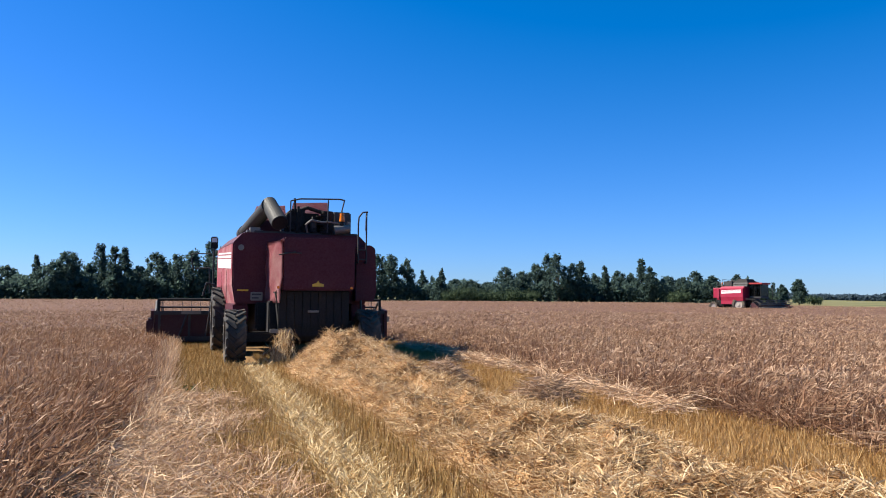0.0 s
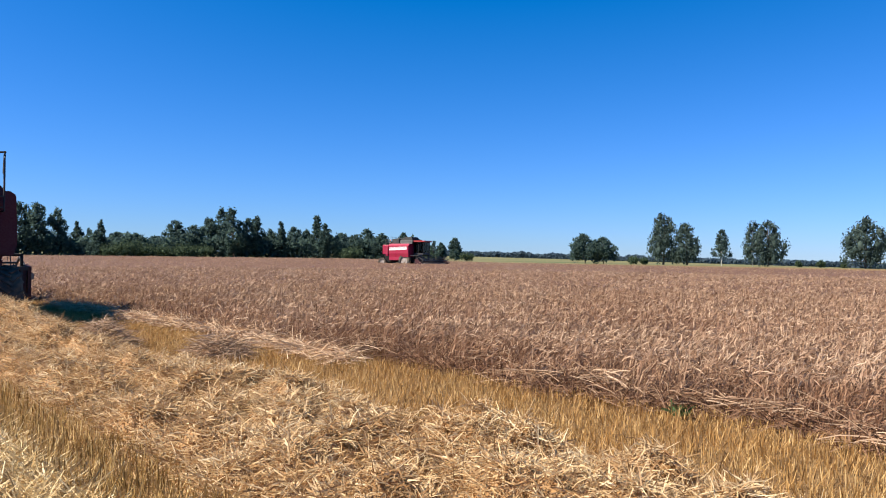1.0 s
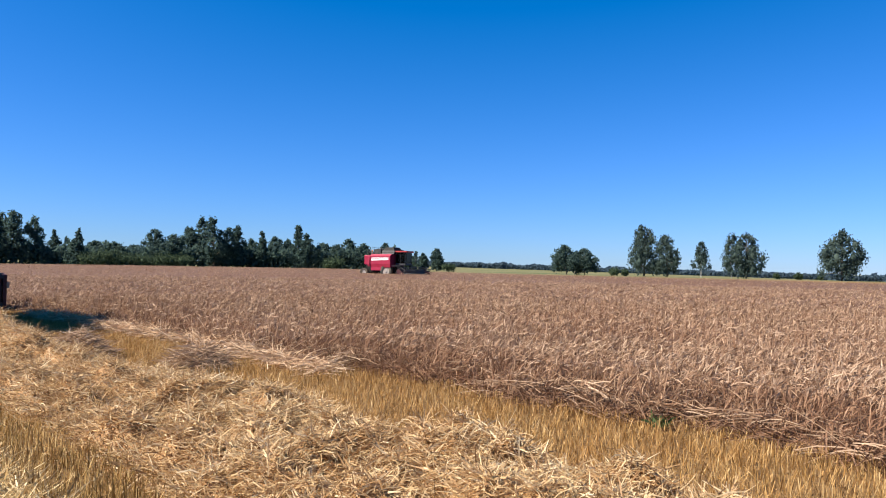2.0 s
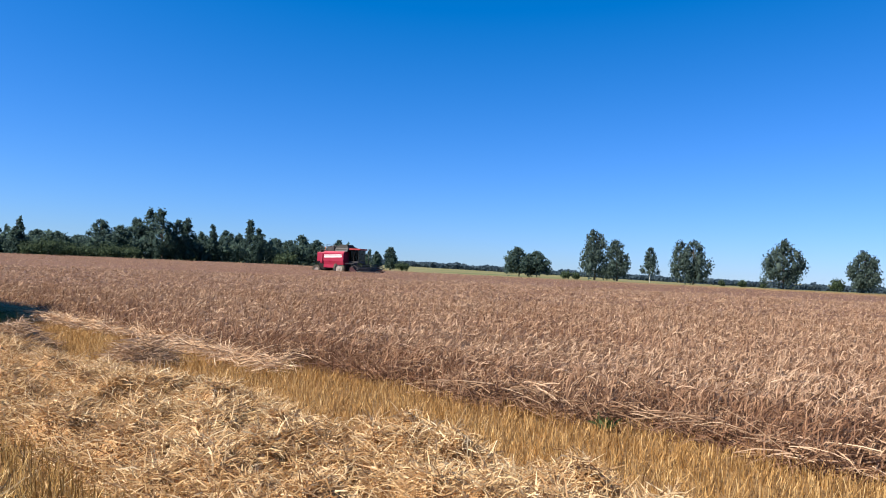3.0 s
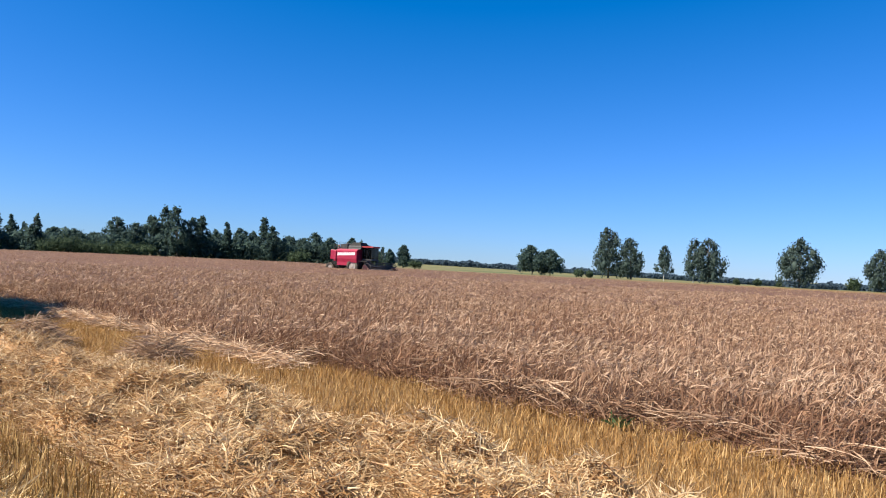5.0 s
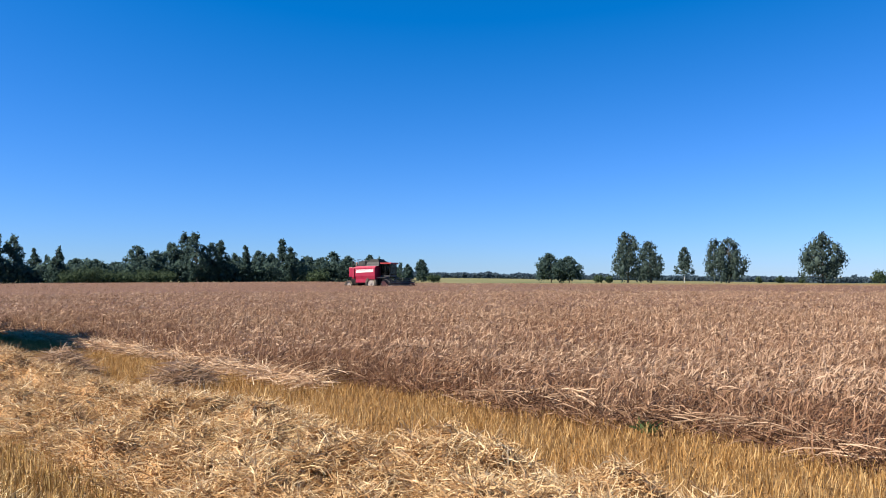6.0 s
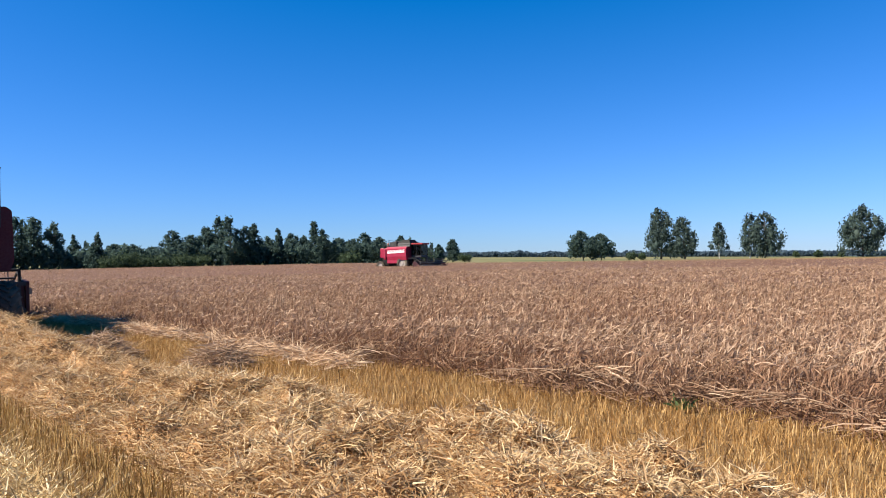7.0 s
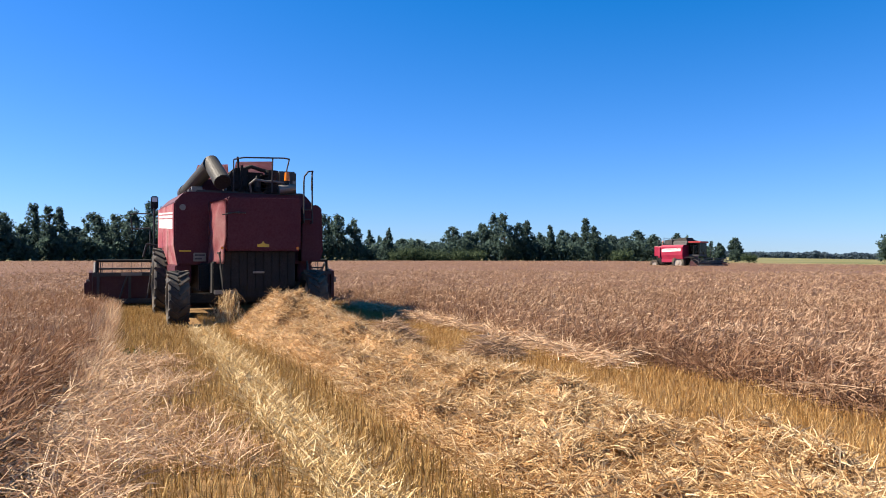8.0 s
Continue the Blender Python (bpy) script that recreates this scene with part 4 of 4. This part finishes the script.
        part("tank_cover", bm, BLACK, tank, "raised dark tank cover")
    else:
        for x0, x1, lean in ((-0.15, 1.05, 0.0), (-1.2, -0.2, -0.15)):
            bm = bmesh.new()
            q = [bm.verts.new(p) for p in ((x0, 2.6, 3.7), (x1, 2.6, 3.7), (x1 + 0.02, 3.1, 4.42 + lean), (x0 + 0.2, 3.1, 4.36 + lean))]
            bm.faces.new(q)
            bmesh.ops.solidify(bm, geom=bm.faces[:], thickness=0.03)
            part("tank_flap", bm, CURTAIN, tank, "raised faded red tank flap")
    # unloading pipe folded back along the left side
    pipe = part("unloading_pipe", rod((-1.300, 3.6, 3.42), (-0.900, 0.95, 3.96), 0.195, None, 24), OLIVE, t, "olive grey unloading pipe folded back")
    part("spout", rod((-0.880, 1.05, 4.06), (-0.680, 0.30, 3.48), 0.20, None, 24, 0.215), OLIVE, pipe, "olive grey spout with a blackened mouth")
    # black disc on the closed end stands for the shade inside the pipe
    bm = rod((-0.681, 0.305, 3.484), (-0.676, 0.285, 3.467), 0.195, None, 24)
    part("mouth_shade", bm, BLACK, pipe)
    part("pipe_collar", rod((-1.300, 3.6, 3.42), (-1.260, 3.35, 3.47), 0.215, None, 20), DARK, pipe)
    part("pipe_collar", rod((-0.920, 1.10, 3.93), (-0.890, 0.90, 3.985), 0.203, None, 20), DARK, pipe)
    part("pipe_rest", box((-1.42, 1.0, 3.2), (-1.0, 1.4, 3.42), 0.08), STEEL, t, "pale rounded pipe rest")
    # chassis, axles, wheels
    bm = box((-1.2, 0.6, 0.75), (1.2, 4.6, 1.45), 0.04)
    box((-1.5, -0.12, 0.50), (1.5, 0.12, 0.74), 0.03, bm)
    box((-1.5, 3.45, 0.75), (1.5, 3.8, 1.1), 0.03, bm)
    rod((-0.9, 1.5, 0.9), (-0.9, 3.0, 0.7), 0.25, bm, 16)
    box((-0.95, 0.0, 0.7), (-0.6, 0.7, 1.5), 0.03, bm)
    part("chassis", bm, BLACK, t, "black chassis and axles")
    part("plank", box((-0.95, -0.38, 0.72), (-0.42, -0.30, 0.82), 0.01), STEEL, t)
    for s in (-1, 1):
        wheel("rear_wheel", t, s * 1.62 - 0.15, -0.3, 0.64, 0.46, 18)
        wheel("front_wheel", t, s * 1.72 - 0.15, 3.4, 0.92, 0.56, 20)
    # cab
    cab = part("cab", box((-0.95, 4.45, 1.75), (0.95, 6.0, 2.0), 0.03), DARK, t, "operator's cab")
    for x in (-0.93, 0.93):
        for y in (4.5, 5.2, 5.95):
            part("pillar", rod((x, y, 1.95), (x * 0.97, y, 3.52), 0.04, None, 8), BLACK, cab)
    part("cab_roof", box((-1.05, 4.35, 3.50), (1.05, 6.25, 3.72), 0.06), RED_TOP, cab, "red cab roof")
    for lo, hi in (((-0.95, 4.55, 2.0), (-0.935, 5.9, 3.5)), ((0.935, 4.55, 2.0), (0.95, 5.9, 3.5)), ((-0.88, 5.97, 2.0), (0.88, 5.985, 3.5)), ((-0.88, 4.47, 2.3), (0.88, 4.485, 3.5))):
        part("window_pane", box(lo, hi, 0), GLASS, cab, "tinted cab window")
    part("seat", box((-0.3, 4.7, 2.0), (0.3, 5.3, 2.55), 0.06), BLACK, cab)
    part("seat_back", box((-0.28, 4.65, 2.5), (0.28, 4.8, 3.15), 0.06), BLACK, cab)
    part("steering_column", rod((0, 5.75, 2.0), (0, 5.6, 2.75), 0.05), BLACK, cab)
    for s in (-1, 1):
        part("platform", box((s * 1.5 - 0.52, 4.5, 1.60), (s * 1.5 + 0.52, 5.9, 1.68), 0.01), DARK, t)
    rail = part("platform_rail", bent([(-2.12, 5.9, 1.68), (-2.14, 5.9, 2.5), (-2.64, 6.0, 2.47), (-2.70, 6.0, 2.92), (-2.55, 6.0, 2.95), (-2.10, 5.9, 2.95)], 0.02), DARK, t, "dark tubular platform rail")
    part("mirror_post", rod((-2.02, 5.9, 1.6), (-2.02, 5.9, 3.15), 0.03), DARK, rail)
    mir = part("mirror", box((-2.12, 5.86, 3.10), (-1.90, 5.94, 3.50), 0.03), BLACK, t, "black mirror housing with a bright lamp")
    part("lamp", box((-2.09, 5.845, 3.32), (-1.93, 5.862, 3.46), 0.005), LENS, mir, "bright lens")
    mir = part("mirror", box((1.95, 5.86, 2.7), (2.15, 5.94, 3.2), 0.03), BLACK, t, "black mirror housing")
    part("mirror_arm", rod((0.95, 5.9, 3.3), (2.05, 5.9, 3.1), 0.02), BLACK, mir)
    lad = part("cab_ladder", bent([(-2.2, 5.5, 0.5), (-2.05, 5.2, 1.7), (-2.0, 5.2, 1.95), (-2.25, 5.2, 2.0), (-2.35, 5.3, 1.6)], 0.03), DARK, t, "dark cab ladder")
    bm = bmesh.new()
    box((-2.3, 5.0, 0.45), (-1.85, 5.12, 1.65), 0.02, bm, Matrix.Translation((0.3, 0.35, 0)) @ Matrix.Rotation(0.16, 4, "Y"))
    part("ladder_side", bm, DARK, lad)
    # feeder house and header
    bm = bmesh.new()
    q = [bm.verts.new(p) for p in ((-0.75, 4.3, 0.95), (0.75, 4.3, 0.95), (0.75, 4.3, 1.75), (-0.75, 4.3, 1.75), (-0.75, 6.4, 0.25), (0.75, 6.4, 0.25), (0.75, 6.4, 0.9), (-0.75, 6.4, 0.9))]
    for fc in ((0, 1, 2, 3), (7, 6, 5, 4), (0, 4, 5, 1), (1, 5, 6, 2), (2, 6, 7, 3), (3, 7, 4, 0)):
        bm.faces.new([q[k] for k in fc])
    part("feeder_house", bm, DARK, t, "dark feeder house")
    bm = prism([(-3.75, 0.14), (-3.75, 1.02), (3.75, 1.02), (3.75, 0.14)], 6.38, 6.46, None, (1, 1), 0.015)
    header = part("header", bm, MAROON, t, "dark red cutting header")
    part("header_floor", box((-3.75, 6.42, 0.12), (3.75, 7.5, 0.17), 0.01), DARK, header)
    bm = box((-3.8, 6.30, 1.00), (3.8, 6.44, 1.12), 0.02)
    box((-3.8, 6.30, 0.16), (3.8, 6.40, 0.30), 0.02, bm)
    for k in range(9):
        box((-3.6 + 0.9 * k - 0.04, 6.32, 0.28), (-3.6 + 0.9 * k + 0.04, 6.38, 1.02), 0.01, bm)
    part("header_beam", bm, DARK, header)
    part("header_label", box((-2.95, 6.285, 1.02), (-2.35, 6.298, 1.11), 0), STEEL, header, "pale strip")
    for s in (-1, 1):
        bm = bmesh.new()
        pts = [(6.3, 0.12), (6.3, 1.12), (6.7, 1.18), (7.4, 0.6), (8.3, 0.16), (8.3, 0.10), (7.4, 0.10)]
        a = [bm.verts.new((s * 3.76, y, z)) for y, z in pts]
        b = [bm.verts.new((s * 3.86, y, z)) for y, z in pts]
        bm.faces.new(a)
        bm.faces.new(b[::-1])
        for k in range(len(pts)):
            g = (k + 1) % len(pts)
            bm.faces.new((a[k], a[g], b[g], b[k]))
        bmesh.ops.recalc_face_normals(bm, faces=bm.faces[:])
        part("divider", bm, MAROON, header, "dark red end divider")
        part("reel_arm", bent([(s * 3.70, 6.4, 1.10), (s * 3.70, 6.9, 1.42), (s * 3.70, 7.5, 1.05)], 0.04), DARK, header)
        part("end_marker", box((s * 3.88 - 0.05, 6.28, 0.72), (s * 3.88 + 0.05, 6.34, 0.92), 0.02), STEEL, header, "pale end marker")
    part("top_rail", rod((-3.62, 6.45, 1.48), (3.62, 6.45, 1.48), 0.045, None, 10), BLACK, header, "black tube over the header")
    for x in (-3.62, -1.3, 1.3, 3.62):
        part("rail_post", box((x - 0.04, 6.40, 1.08), (x + 0.04, 6.48, 1.50), 0.01), BLACK, header)
    for x in (-3.0, -2.2, 2.2, 3.0):
        part("brace", rod((x, 6.36, 0.30), (x + 0.22, 6.30, 1.02), 0.03, None, 8), DARK, header)
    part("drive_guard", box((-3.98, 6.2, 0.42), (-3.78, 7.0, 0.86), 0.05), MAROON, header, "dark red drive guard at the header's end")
    bm = rod((-3.6, 7.35, 0.95), (3.6, 7.35, 0.95), 0.09, None, 14)
    part("reel_tube", bm, DARK, header)
    for k in range(6):
        a = k * math.pi / 3 + 0.5
        c = (7.35 + 0.48 * math.cos(a), 0.98 + 0.48 * math.sin(a))
        bm = rod((-3.62, c[0], c[1]), (3.62, c[0], c[1]), 0.028, None, 8)
        for w in range(25):
            x = -3.5 + w * 0.29
            rod((x, c[0], c[1]), (x, c[0] - 0.05, c[1] - 0.20), 0.008, bm, 4)
        bat = part("reel_bat", bm, DARK, header)
        for x in (-3.55, -1.2, 1.2, 3.55):
            part("spoke", rod((x, 7.35, 0.97), (x, c[0], c[1]), 0.018, None, 6), DARK, bat)
    bm = rod((-3.7, 6.85, 0.48), (3.7, 6.85, 0.48), 0.17, None, 18)
    for k in range(60):
        a = k * 0.75
        x = -3.6 + k * 0.122
        rod((x, 6.85, 0.48), (x + 0.02, 6.85 + 0.3 * math.cos(a), 0.48 + 0.3 * math.sin(a)), 0.02, bm, 4)
    part("header_auger", bm, STEEL, header)
    return t


bx, by = xy(18.5, 2.92)
harvester(pose(bx, by, 0, 0, 0, 20.0), "red combine harvester, paint darkened for shade, driving away, leaving a straw swath", False)
FAR, FACING = radians(23.1), radians(143)
harvester(pose(102 * math.sin(FAR) - 4.46 * math.sin(FACING), 102 * math.cos(FAR) - 4.46 * math.cos(FACING), -0.15, 0, 0, -143), "red combine harvester with white side stripe, paint brightened for sun, far across the crop", True)

# straw that still hangs out of the chute
n = 1100
w = rng.uniform(0, 1, n)
lx, ly, lz = -0.85 + rng.normal(0, 1, n) * (0.30 - 0.22 * w) + 0.26 * w, -0.7 + rng.normal(0, 0.16, n) + 0.45 * w, 0.02 + 0.85 * w ** 1.4
u, v = 18.3 + ly, 2.92 + lx
x, y = xy(u, v)
vv, ff = ribbons(np.stack([x, y, lz], 1), rng.uniform(0.12, 0.3, n), rng.uniform(0.007, 0.013, n), rng.uniform(0, 6.28, n), rng.normal(-1.15, 0.3, n), rng.normal(0, 0.3, n), 3)
tagged(new("hanging_straw", mesh_from("hanging_straw", vv, ff, STRAW)), "golden straw falling from the harvester's chute", "straw", kind="stuff")


def weed(u, v, r, n, label):
    x, y = xy(u, v)
    t = rng.uniform(0, 2 * math.pi, n)
    base = np.stack([x + rng.normal(0, r * 0.4, n), y + rng.normal(0, r * 0.4, n), np.full(n, 0.02)], 1)
    vv, ff = ribbons(base, rng.uniform(0.08, 0.2, n), rng.uniform(0.012, 0.03, n), t, rng.uniform(0.5, 1.4, n), rng.uniform(0.3, 1.5, n), 3)
    tagged(new("weed", mesh_from("weed", vv, ff, WEED)), label, "weed", kind="stuff")


weed(3.63, 7.05, 0.12, 30, "small green weed at the crop edge")
weed(12.7, 0.1, 0.3, 50, "green regrowth in the stubble")
